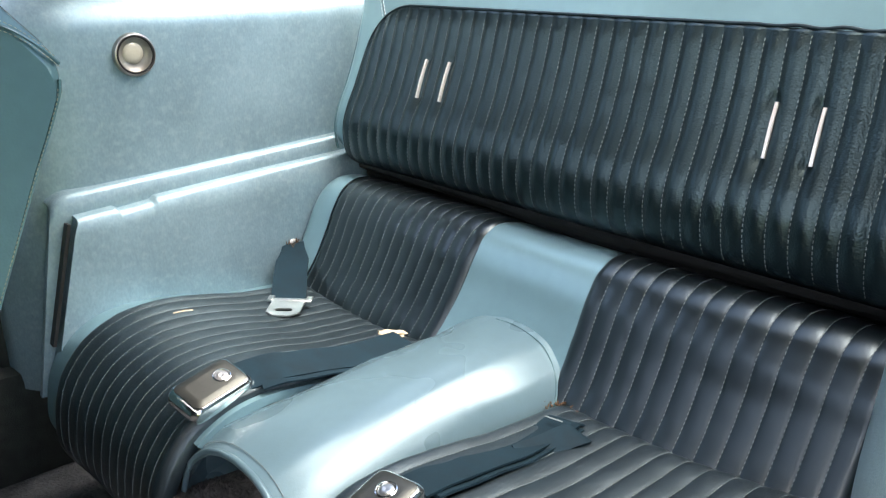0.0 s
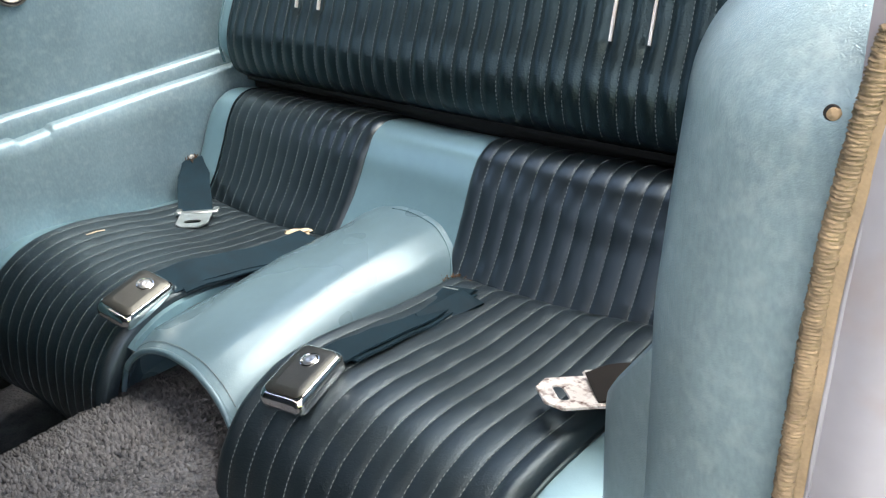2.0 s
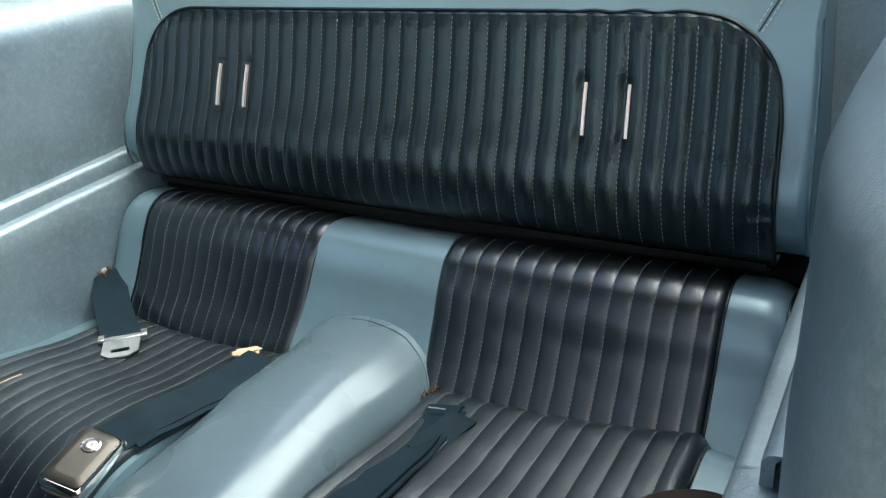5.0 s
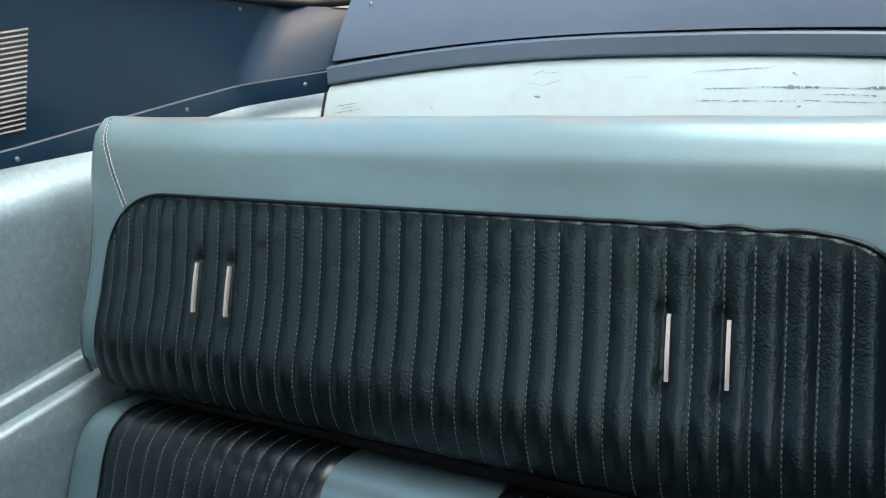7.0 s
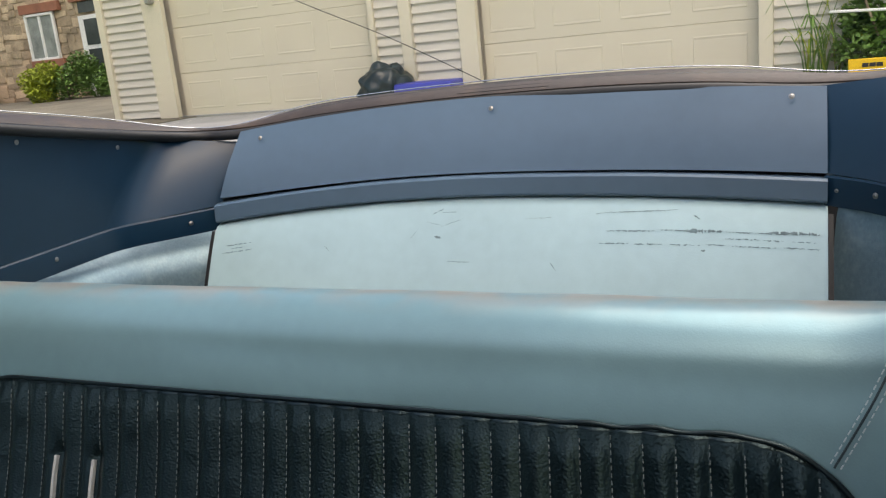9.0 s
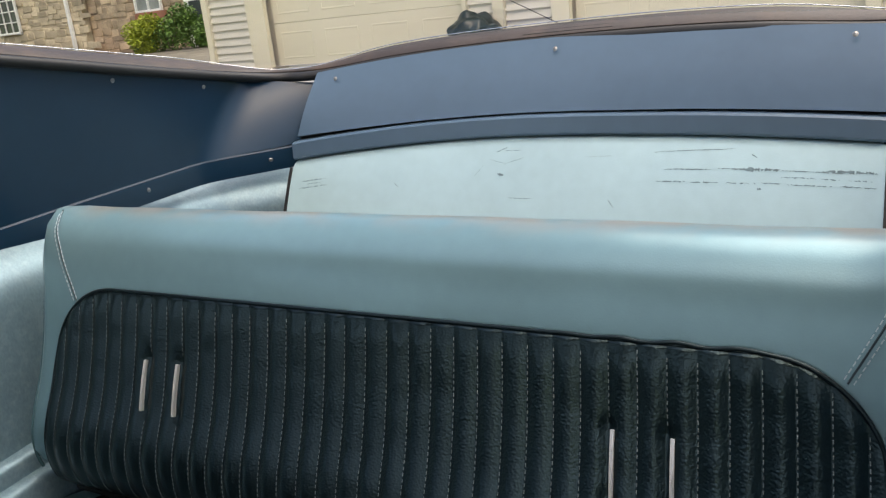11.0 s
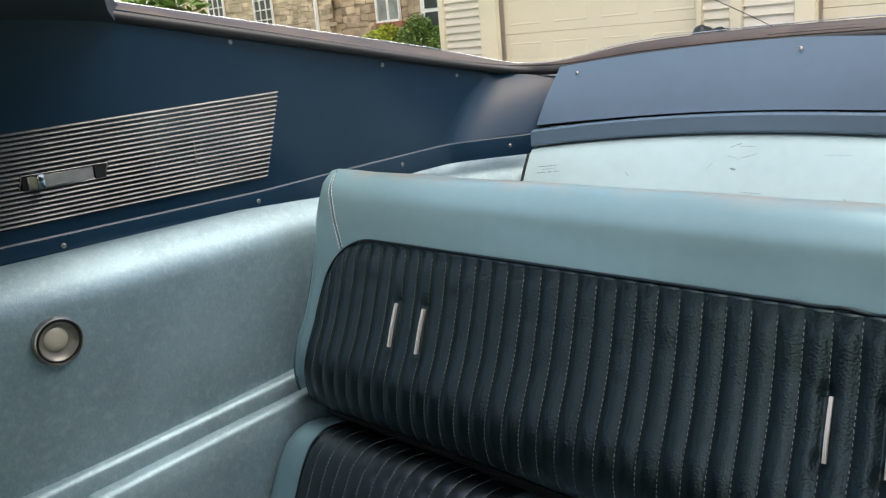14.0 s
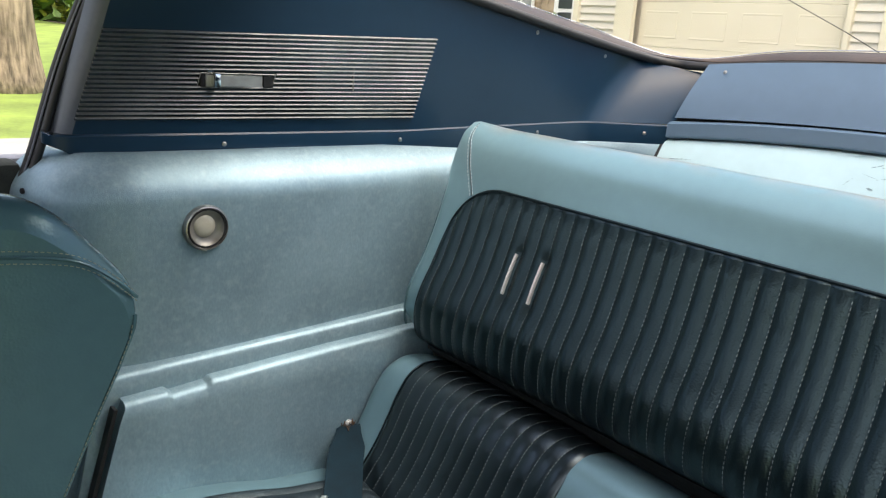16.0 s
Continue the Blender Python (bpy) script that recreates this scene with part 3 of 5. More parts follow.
def scratches(rng):
    """Chipped streaks and hairline marks, each a thin ragged sliver on the panel's face."""
    V, F = [], []

    def streak(x, d, length, width, slope=0.0):
        n = max(5, int(length / 0.0022))
        prev = None
        for i in range(n + 1):
            s = i / n
            w = 1.0 * width * math.sin(math.pi * min(1, max(0.02, s))) ** 0.4 * rng.uniform(0.15, 1.0)
            xx, dd = x + length * s, d + slope * length * s + rng.uniform(-0.0005, 0.0005)
            V.extend([trap_point(xx, dd - w / 2), trap_point(xx, dd + w / 2)])
            k = len(V) - 2
            if prev is not None and rng.random() > 0.2:
                F.append((prev, prev + 1, k + 1, k))
            prev = k

    for d, x0, x1, w in ((0.036, 0.18, 0.455, 0.0024), (0.055, 0.17, 0.455, 0.0024), (0.036, 0.285, 0.345, 0.007), (0.035, 0.395, 0.455, 0.006), (0.046, 0.34, 0.45, 0.0022)):
        x = x0
        while x < x1:
            l = rng.uniform(0.02, 0.07)
            streak(x, d - 0.034 * (x - 0.17) + rng.uniform(-0.0008, 0.0008), min(l, x1 - x), w, -0.034)
            x += l + rng.uniform(0.001, 0.010)
    for k in range(6):
        streak(0.16 + 0.018 * k, 0.012 - 0.0012 * k, 0.03, 0.0012, -0.12)
    for x, d, l, w, sl in ((-0.10, 0.022, 0.03, 0.0012, 0.25), (-0.075, 0.030, 0.035, 0.0012, -0.3), (-0.09, 0.010, 0.02, 0.002, -0.4), (-0.085, 0.046, 0.012, 0.005, 0.2), (-0.13, 0.055, 0.02, 0.0014, -1.2), (-0.075, 0.008, 0.03, 0.0012, 0.0), (-0.45, 0.028, 0.05, 0.0030, 0.0), (-0.455, 0.040, 0.055, 0.0030, 0.0), (-0.44, 0.034, 0.03, 0.0020, 0.0), (0.06, 0.020, 0.04, 0.001, -0.05), (-0.27, 0.05, 0.01, 0.002, 1.0), (0.10, 0.085, 0.012, 0.003, 1.2), (0.30, 0.010, 0.008, 0.004, 0.6), (-0.06, 0.085, 0.04, 0.0018, 0.05), (0.31, 0.058, 0.006, 0.004, 0.0)):
        streak(x, d, l, w, sl)
    return mesh_of("scratches", V, F, False)


SCRATCH = mat("bared_dark_primer", (0.16, 0.235, 0.255), 0.7, 0, 0.3, 60)
# Black strips draw the dark end gaps of the trap panel
for gx, w in ((-0.4775, 0.005), (0.4668, 0.006)):
    line = [trap_point(gx, d) + np.array((0, 0.004, 0)) for d in np.linspace(0, 0.15, 8)]
    part("gap_shade_strip", ribbon("gap_shade_strip", line, (1, 0, 0), w, 0.010), RUBBERSHADE, trap_panel, "black strip standing in for the shaded end gap")
ob = part("scratches", scratches(random.Random(2)), SCRATCH, trap_panel, "dark scratched streaks in the paint")
ob["kind"] = "stuff"

# seal and glass of the back window
def window_edge(n):
    side = [(-0.615, -0.34, 1.236), (-0.608, -0.1, 1.193), (-0.598, 0.15, 1.147), (-0.585, 0.38, 1.104), (-0.575, 0.50, 1.083), (-0.545, 0.575, 1.070), (-0.47, 0.602, 1.067), (-0.3, 0.625, 1.081), (0.0, 0.642, 1.092)]
    return curve_through(side + [(-x, y, z + 0.011 * max(0, min(1, (y - 0.30) / 0.2)) * min(1, -x / 0.4)) for x, y, z in side[-2::-1]], n)


def seal_width(p):
    """The seal narrows at the lower corners."""
    return 1 - (0.82 if p[0] < 0 else 0.45) * math.exp(-((abs(p[0]) - 0.505) ** 2 + (p[1] - 0.59) ** 2) / 0.13 ** 2)


rear_window = thing("rear_window", (0, 0.2, 1.1), "fastback rear window with a brown perished rubber seal", "window", kind="structure")
edge = window_edge(160)
rows = []
for p in edge:
    o = np.array((p[0], p[1] - 0.05, 0)); o /= np.linalg.norm(o)
    k = seal_width(p)
    rows.append([p + o * a * k + np.array((0, 0, b * k)) for a, b in ((-0.004, -0.006), (-0.006, -0.001), (0.0, 0.004), (0.014, 0.010), (0.026, 0.015), (0.034, 0.014))])
part("seal", shell("seal", rows, (0, 0, -0.008), 60), SEAL, rear_window)
rows = []
for p in edge:
    o = np.array((p[0], p[1] - 0.05, 0)); o /= np.linalg.norm(o)
    rows.append(p + (o * 0.034 + np.array((0, 0, 0.0175))) * seal_width(p))
# Black tube along the inner edge imitates the shadow below the seal
seal_shade = [p + np.array((-0.010 * np.sign(p[0]) * (abs(p[0]) > 0.5), -0.006 * (abs(p[0]) < 0.5), -0.011)) for p in edge]
tear = [p + np.array((0, 0.004, 0.004)) for p in edge if -0.07 < p[0] < 0.10 and p[1] > 0.4]
part("tear", ribbon("tear", tear, (0, 1, 0.45), 0.011, 0.003), DARK, rear_window, "black torn gap in the seal")
part("seal_shade", tube("seal_shade", seal_shade, 0.0085, 8), RUBBERSHADE, rear_window, "black band standing in for the shadow under the seal")
part("bright_trim", tube("bright_trim", rows, 0.0009, 8), CHROME, rear_window, "thin bright metal trim")
P = []
ring = np.array(edge) + np.array((0, 0, 0.012))
for i in range(80):
    a, b = ring[i], ring[159 - i]
    P.append([a + (b - a) * s + np.array((0, 0, 0.035 * math.sin(math.pi * s) * min(1, np.linalg.norm(b - a) / 1.1) ** 2)) for s in np.linspace(0, 1, 20)])
glass = part("pane", grid("pane", P), GLASS, rear_window)
glass.visible_shadow = False

# roof over the cabin, and plain closing parts ahead of the view
P = [[(x, -1.30 + s * (0.98 + 0.13 * (abs(x) / 0.62) ** 4), 1.268 - 0.06 * (abs(x) / 0.62) ** 3 - 0.02 * s ** 6) for x in np.linspace(-0.64, 0.64, 30)] for s in np.linspace(0, 1, 22)]
roof = part("ceiling", shell("ceiling", P, (0, 0, 0.03)), HEADLINER)
tagged(roof, "dark blue cloth headliner over the cabin", "headliner", kind="structure")
for sign, nm in ((-1, "wall_left"), (1, "wall_right")):
    ob = part(nm, box(nm, (0.04, 1.45, 0.76), 0.01, at=(sign * 0.76, 0.12, 0.5)), JAMB)
    tagged(ob, "painted outer body side behind the trim", "car body", kind="structure")
for sign, nm in ((-1, "wall_sill_left"), (1, "wall_sill_right")):
    ob = part(nm, box(nm, (0.10, 1.25, 0.22), 0.02, at=(sign * 0.70, -1.10, 0.20)), FLOORMAT)
    tagged(ob, "dark carpeted door sill along the floor", "door sill", kind="structure")
# Narrow dark box that supplies the black of the gap before the door
ob = part("wall_pillar", box("wall_pillar", (0.06, 0.03, 0.80), 0.008, at=(-0.715, -0.598, 0.48)), FLOORMAT)
tagged(ob, "dark door pillar strip standing in for the black gap beside the door", "door pillar", kind="structure")
# Unseen block, made deep to cut low light and darken seat reflections
ob = part("wall_front", box("wall_front", (1.36, 0.62, 0.88), 0.06, at=(0, -1.41, 0.55)), DASH)
tagged(ob, "unseen dark dashboard wall, deepened to block light at the front of the cabin", "dashboard", kind="structure")
# Added out of sight, to keep light from passing beneath the seat back
ob = part("wall_mid", box("wall_mid", (1.16, 0.012, 0.45), 0.003, at=(0, 0.052, 0.366)), DARK)
tagged(ob, "unseen dark board added to block light under the rear seat", "bulkhead", kind="structure")
ob = part("wall_back", box("wall_back", (1.45, 0.03, 0.75), 0.01, at=(0, 0.86, 0.55)), DARK)
tagged(ob, "plain dark tail wall of the boot", "car body", kind="structure")


# ---- rear seat ----
PITCH = 0.0268
SEAT_FRONT = [(0.585, -0.022), (0.605, -0.038), (0.632, -0.0460), (0.662, -0.0455), (0.69, -0.0370), (0.724, -0.0210), (0.785, 0.001), (0.85, 0.018), (0.90, 0.033), (0.925, 0.047), (0.938, 0.066)]


def seat_y(z):
    return spline(SEAT_FRONT, z)


def half_w(z):
    return 0.513 + 0.026 * np.clip((0.94 - z) / 0.33, 0, 1) ** 0.8


def pleat(x, pitch=PITCH, amp=0.0050):
    f = 1 - abs(((x / pitch) % 1.0) * 2 - 1)
    return amp * (0.9 * math.sin(f * math.pi / 2) ** 1.4 + 0.1 * (1 - (1 - f) ** 6))


BARS = [(-0.3216, 0.0), (-0.268, 0.0), (0.268, 0.0), (0.3216, 0.0)]


def insert_top(x):
    a = max(0.0, min(1.0, (abs(x) - 0.39) / 0.107))
    return 0.858 - 0.094 * (1 - math.sqrt(max(0, 1 - a ** 2.2)))


def insert_off(x, z):
    """How far the pleated cover stands in front of the seat's face."""
    rim = min(1.0, max(0.0, (insert_top(x) - z) / 0.02)) * min(1.0, max(0.0, (0.497 - abs(x)) / 0.012))
    low = max(0.0, min(1.0, (z - 0.605) / 0.075))
    h = 0.0038 + pleat(x) * (0.35 + 0.65 * rim) * (0.38 + 0.62 * low * low * (3 - 2 * low))
    for bx, _ in BARS:
        dx = abs(x - bx)
        if dx < 0.04:
            v = max(0.0, 1 - max(0, abs(z - 0.752) - 0.03) / 0.025)
            h -= 0.0016 * v * math.exp(-((dx / 0.011) ** 2))
            for end in (0.722, 0.783):
                h -= 0.0022 * math.exp(-((dx / 0.008) ** 2) - ((z - end) / 0.007) ** 2)
    if x > 0.43 and z < 0.69:  # creases at the lower driver's corner
        pull = min(1.0, (x - 0.43) / 0.05) ** 2 * math.exp(-(((z - 0.650) / 0.018) ** 2))
        h += 0.0015 * pull * math.sin((z - 0.6 - 0.16 * (x - 0.4)) * 240)
    h += noise.noise(Vector((x * 22, z * 45, 1.3))) * 0.0006 + noise.noise(Vector((x * 7, z * 8, 4.1))) * 0.0009
    return h


def build_seat_back():
    t = thing("fold_down_seat", (0, 0.05, 0.60), "fold-down rear seat back, pale blue vinyl with a black pleated insert", "car seat")
    front = [(seat_y(z) + 0.02 * max(0, (0.64 - z) / 0.04), z) for z in np.linspace(0.60, 0.938, 24)]
    loop = front + [(0.078, 0.9420), (0.092, 0.9430), (0.108, 0.9415), (0.124, 0.937), (0.138, 0.927), (0.145, 0.91), (0.125, 0.80), (0.085, 0.63), (0.06, 0.605), (0.0, 0.597), (-0.006, 0.598)]
    rows = []
    for s in np.concatenate([[-1, -0.997, -0.985, -0.965, -0.94], np.linspace(-0.9, 0.9, 61), [0.94, 0.965, 0.985, 0.997, 1]]):
        e = max(0, (abs(s) - 0.985) / 0.015)
        pull = 1 - math.sqrt(max(0, 1 - e ** 2))
        row = []
        for y, z in loop:
            yy, zz = y + (0.05 - y) * pull * 0.14, z + (0.77 - z) * pull * 0.012
            x = s * half_w(z) - (0.006 if s > 0 else 0)
            zz += wobble((x, y, z), 5, 0.002) + wobble((x, y, z), 14, 0.0008)
            yy += wobble((x + 3, y, z), 8, 0.0012)
            w = max(0, (abs(s) - 0.9) / 0.1) ** 1.5
            if z > 0.86 and y < 0.13:
                zz += 0.013 * w * math.exp(-((y - 0.058) / 0.03) ** 2)
                x += math.copysign(0.003 * w, x)
            row.append((x, yy, zz))
        rows.append(row)
    part("cover", grid("cover", rows, True, 70, True), BLUEWORN, t)
    # pleated insert
    cols, P = np.unique(np.concatenate([np.linspace(-0.497, 0.497, 372), np.arange(-18, 19) * PITCH])), []
    for x in cols:
        top = insert_top(x)
        row = []
        for s in np.linspace(0, 1, 70):
            z = 0.597 + s * (top - 0.597)
            row.append((x, float(seat_y(z)) - insert_off(x, z) - 0.0015, z))
        row = [(x, 0.01, 0.583), (x, -0.02, 0.585)] + row
        P.append(row)
    P = [[(x * (1 - 0.03 * max(0, z - 0.60) / 0.25), y, z) for x, y, z in row] for row in P]
    part("pleated_insert", shell("pleated_insert", P, (0, 0.006, 0), 80), BLACK, t, "black pleated vinyl insert")
    # piping round the insert
    pts = [(x, insert_top(x)) for x in np.linspace(-0.497, 0.497, 220)]
    pts = [(-0.4985, z) for z in np.linspace(0.60, 0.745, 25)] + pts + [(0.4985, z) for z in np.linspace(0.745, 0.60, 25)]
    line = []
    for x, z in pts:
        pk = 0.0014 * math.exp(-((x - 0.33) / 0.09) ** 2) * math.cos((x - 0.33) * 115)
        line.append((x * (1 - 0.03 * (z - 0.60) / 0.25), float(seat_y(z)) - 0.0048, z + 0.002 + pk))
    part("piping", tube("piping", line, 0.0021, 8, (0, 1, 0)), PIPING, t)
    # stitching in the valleys, and twin rows on the corner seams
    lines = []
    for k in range(-18, 19):
        x = k * PITCH
        top = insert_top(x) - 0.006
        cuts = [(0.60, top)]
        if any(abs(x - b) < 0.01 for b, _ in BARS):
            cuts = [(0.60, 0.715), (0.788, top)]
        for a, b in cuts:
            if b - a > 0.02:
                lines.append([((x + 0.0004) * (1 - 0.03 * (z - 0.60) / 0.25), float(seat_y(z)) - insert_off(x, z) - 0.0016, z) for z in np.linspace(a, b, 24)])
    part("stitching", dashes("stitching", lines, 0.0034, 0.0028, up=(0, -1, 0)), THREAD, t)["kind"] = "stuff"
    lines, grooves = [], []
    for s in (-1, 1):
        a, b = np.array((s * 0.4535, 0.8405)), np.array((s * 0.506, 0.938))
        d = (b - a) / np.linalg.norm(b - a)
        n = np.array((d[1], -d[0]))
        seam = []
        for u in np.linspace(0, 1, 14):
            p = a + (b - a) * u
            seam.append((p[0], float(seat_y(p[1])) - 0.0012 + 0.015 * max(0, (abs(p[0]) - 0.505) / 0.015) ** 2, p[1] + 0.012 * max(0, (abs(p[0]) / 0.511 - 0.9) / 0.1) ** 1.5 * math.exp(-((float(seat_y(p[1])) - 0.058) / 0.03) ** 2)))
        grooves.append(seam)
        for o in (-0.0040, 0.0040):
            lines.append([(x + n[0] * o, y - 0.0010, z + n[1] * o) for x, y, z in seam])
    part("seam_stitching", dashes("seam_stitching", lines, up=(0, -1, 0)), mat_thread_light, t)["kind"] = "stuff"
    for g in grooves:
        part("seam", tube("seam", g, 0.0009, 6), SEAMDARK, t, "dark seam line")
    for s in (-1, 1):
        rim = [(s * (half_w(z) - 0.0015) - (0.006 if s > 0 else 0), float(seat_y(z)) + 0.0045, z) for z in np.linspace(0.61, 0.915, 40)]
        part("edge_piping", tube("edge_piping", rim, 0.0022, 6, (0, 1, 0)), SEATBLUE, t, "narrow edge piping")
    # bright metal bars
    for bx, _ in BARS:
        ends = [(bx * (1 - 0.03 * (z - 0.60) / 0.25) * 1.018, float(seat_y(z)) - 0.0066, z) for z in (0.7225, 0.781)]
        line = [np.array(ends[0]) * (1 - u) + np.array(ends[1]) * u - np.array((0, 0.0012 * math.sin(math.pi * u), 0)) for u in np.linspace(0, 1, 10)]
        part("trim_bar", ribbon("trim_bar", line, (1, 0, 0), 0.0036, 0.0045), BARMETAL, t, "bright chrome trim bar")
    # latch plate at the driver's end
    part("latch", joined("latch", [box("a", (0.010, 0.02, 0.085), 0.003, at=(0.541, 0.003, 0.668)), lathe("b", [(0.0, 0.012), (0.007, 0.012), (0.009, 0.009), (0.009, 0.0), (0.0, 0.0)], pose(0.5405, -0.006, 0.688, 90, 0, 0)), lathe("b", [(0.0, 0.012), (0.006, 0.012), (0.007, 0.009), (0.007, 0.0), (0.0, 0.0)], pose(0.5405, -0.006, 0.645, 90, 0, 0))]), CHROME, t, "chrome seat latch")
    # bent hinge clip at the passenger end
    part("hinge_clip", ribbon("hinge_clip", curve_through([(-0.518, 0.050, 0.896), (-0.526, 0.050, 0.903), (-0.536, 0.054, 0.904), (-0.545, 0.060, 0.899), (-0.549, 0.063, 0.888)], 14), (0, 1, 0.2), 0.006, 0.0016), BARMETAL, t, "small bright bent hinge clip")
    # loose dark cloth hanging below
    P = []
    for x in np.linspace(-0.478, 0.49, 120):
        row = []
        for s in np.linspace(0, 1, 14):
            w = wobble((x * 1.4, s, 0), 5, 0.008) * s + wobble((x * 3, s * 2, 7), 6, 0.003) * s
            sag = math.exp(-((x - 0.08) / 0.26) ** 2)
            row.append((x, -0.034 + 0.040 * s + w - 0.014 * math.sin(math.pi * s), 0.592 - (0.022 + 0.020 * sag) * s))
        P.append(row)
    part("hanging_cloth", shell("hanging_cloth", P, (0, 0.002, -0.001), 80), CLOTH, t, "crumpled black cloth flap")
    return t


CLOTH = mat("black_cloth", (0.0035, 0.004, 0.0045), 0.7, 0, 0.3, 20, 0.5, 300, spec=0.25)
BARMETAL = mat("satin_chrome", (0.80, 0.78, 0.74), 0.33, 0.45, 0.02, 4)
SEAMDARK = mat("dark_seam", (0.035, 0.066, 0.078), 0.6, 0, 0.1, 60)
mat_thread_light = mat("pale_thread", (0.45, 0.55, 0.60), 0.7, 0, 0.1, 60)
seat_back = build_seat_back()

LOWPROF = curve_through([(0.05, 0.53), (0.01, 0.556), (-0.03, 0.569), (-0.058, 0.570), (-0.083, 0.558), (-0.103, 0.532), (-0.124, 0.49), (-0.15, 0.444), (-0.178, 0.405), (-0.192, 0.375), (-0.19, 0.35)], 60)
CUSHPROF = curve_through([(-0.150, 0.372), (-0.185, 0.393), (-0.23, 0.400), (-0.30, 0.412), (-0.37, 0.430), (-0.44, 0.440), (-0.50, 0.434), (-0.545, 0.411), (-0.578, 0.370), (-0.592, 0.32), (-0.592, 0.27), (-0.575, 0.24), (-0.55, 0.235)], 90)


def normals2(prof):
    d = np.gradient(prof, axis=0)
    d /= np.linalg.norm(d, axis=1)[:, None]
    n = np.stack([d[:, 1], -d[:, 0]], 1)
    return n


def pleated(name, prof, x0, x1, pitch, amp, dish=0.0, edge=0.02, taper=(0.0, 0.0), seed=0.0, round_=0.014, out=1):
    """A pleated cover swept along x over a profile of (y, z). taper: how far each end moves in along the profile."""
    n = normals2(prof) * out
    count = max(2, round((x1 - x0) / pitch))
    pitch = (x1 - x0) / count
    P, lines = [], [[] for _ in range(1, count)]
    us = np.linspace(0, 1, count * 16 + 1)
    mid = (x0 + x1) / 2
    for u in us:
        row = []
        for k, (y, z) in enumerate(prof):
            s = k / (len(prof) - 1)
            a, b = x0 + taper[0] * s, x1 + taper[1] * s
            x = a + u * (b - a)
            f = abs(((u * count) % 1.0) * 2 - 1)
            dist = min(x - a, b - x)
            e = max(0, 1 - dist / edge)
            h = amp * (0.8 * (1 - f * f) + 0.2 * (1 - f ** 8)) - round_ * e ** 2
            h += noise.noise(Vector((x * 25 + seed, y * 40, z * 40))) * 0.0006 + noise.noise(Vector((x * 8, y * 9 + seed, z * 9))) * 0.0013
            h += dish * ((x - mid) / (x1 - x0) * 2) ** 2
            row.append((x, y + n[k, 0] * h, z + n[k, 1] * h))
            i = round(u * count)
            if abs(u * count - i) < 1e-6 and 0 < i < count:
                lines[i - 1].append((x, y + n[k, 0] * (h + 0.0003), z + n[k, 1] * (h + 0.0003)))
        P.append(row)
    return np.array(P), lines


def sweep(prof, x0, x1, nx, h0=0.0, taper=(0, 0), seed=0.0, amp=0.002, out=1):
    n = normals2(prof) * out
    P = []
    for u in np.linspace(0, 1, nx):
        row = []
        for k, (y, z) in enumerate(prof):
            s = k / (len(prof) - 1)
            x = x0 + taper[0] * s + u * (x1 + taper[1] * s - x0 - taper[0] * s)
            h = h0 + noise.noise(Vector((x * 9 + seed, y * 9, z * 9))) * amp
            row.append((x, y + n[k, 0] * h, z + n[k, 1] * h))
        P.append(row)
    return np.array(P)


# sign of the outward side: the profiles run from back to front, outward is up and forward
lower_back = thing("seat_bolster", (0, -0.05, 0.40), "low pleated black vinyl rear seat bolster with pale blue centre", "car seat")
for side in (-1, 1):
    P, lines = pleated("p", LOWPROF, 0.094, 0.458, 0.026, 0.0014, 0.0, 0.012, (0.036 if side < 0 else 0.001, 0.0), seed=side * 3, round_=0.004)
    if side < 0:
        P, lines = mirrored(P), [mirrored(l) for l in lines if len(l)]
    part("bolster", shell("bolster", P, (0, 0.012, -0.008), 80), BOLSTERBLACK, lower_back, "black pleated vinyl bolster")
    part("stitching", dashes("stitching", [l[4:-3] for l in lines], 0.0032, 0.0026, 0.0009, 0.0006, (0, -0.7, 0.7)), THREAD, lower_back)["kind"] = "stuff"
    Q = sweep(LOWPROF, 0.459, 0.524, 14, -0.002)
    Q[:, :, 2] -= 0.012 * np.linspace(0, 1, 14)[:, None] ** 5
    part("side_section", shell("side_section", Q if side > 0 else mirrored(Q), (0, 0.012, -0.008), 80), BLUE, lower_back, "pale blue vinyl side section")
    for xx in (0.459, 0.5225) if side > 0 else (0.459,):
        line = np.array([(xx + (0.014 * k / 59 if xx < 0.2 else 0), y, z) for k, (y, z) in enumerate(LOWPROF)])
        nn = normals2(LOWPROF)
        line[:, 1:] += nn * (-0.0005 if xx < 0.5 else -0.012)
        part("piping", tube("piping", line if side > 0 else mirrored(line), 0.0018, 6, (1, 0, 0)), PIPING, lower_back)
Q = sweep(LOWPROF, -0.096, 0.096, 24, -0.003, (-0.038, 0.003))
part("centre_section", shell("centre_section", Q, (0, 0.012, -0.008), 80), BLUE, lower_back, "pale blue vinyl centre section")



def plumped(P, side):
    """The padding stands higher at the back of a cushion, most at the driver's outer end."""
    Q = np.array(P, float)
    b = np.clip((Q[..., 1] + 0.42) / 0.25, 0, 1)
    high = 0.016 + 0.030 * np.clip((Q[..., 0] - 0.118) / 0.348, 0, 1) if side > 0 else 0.008
    Q[..., 2] += high * b * b * (3 - 2 * b)
    return Q


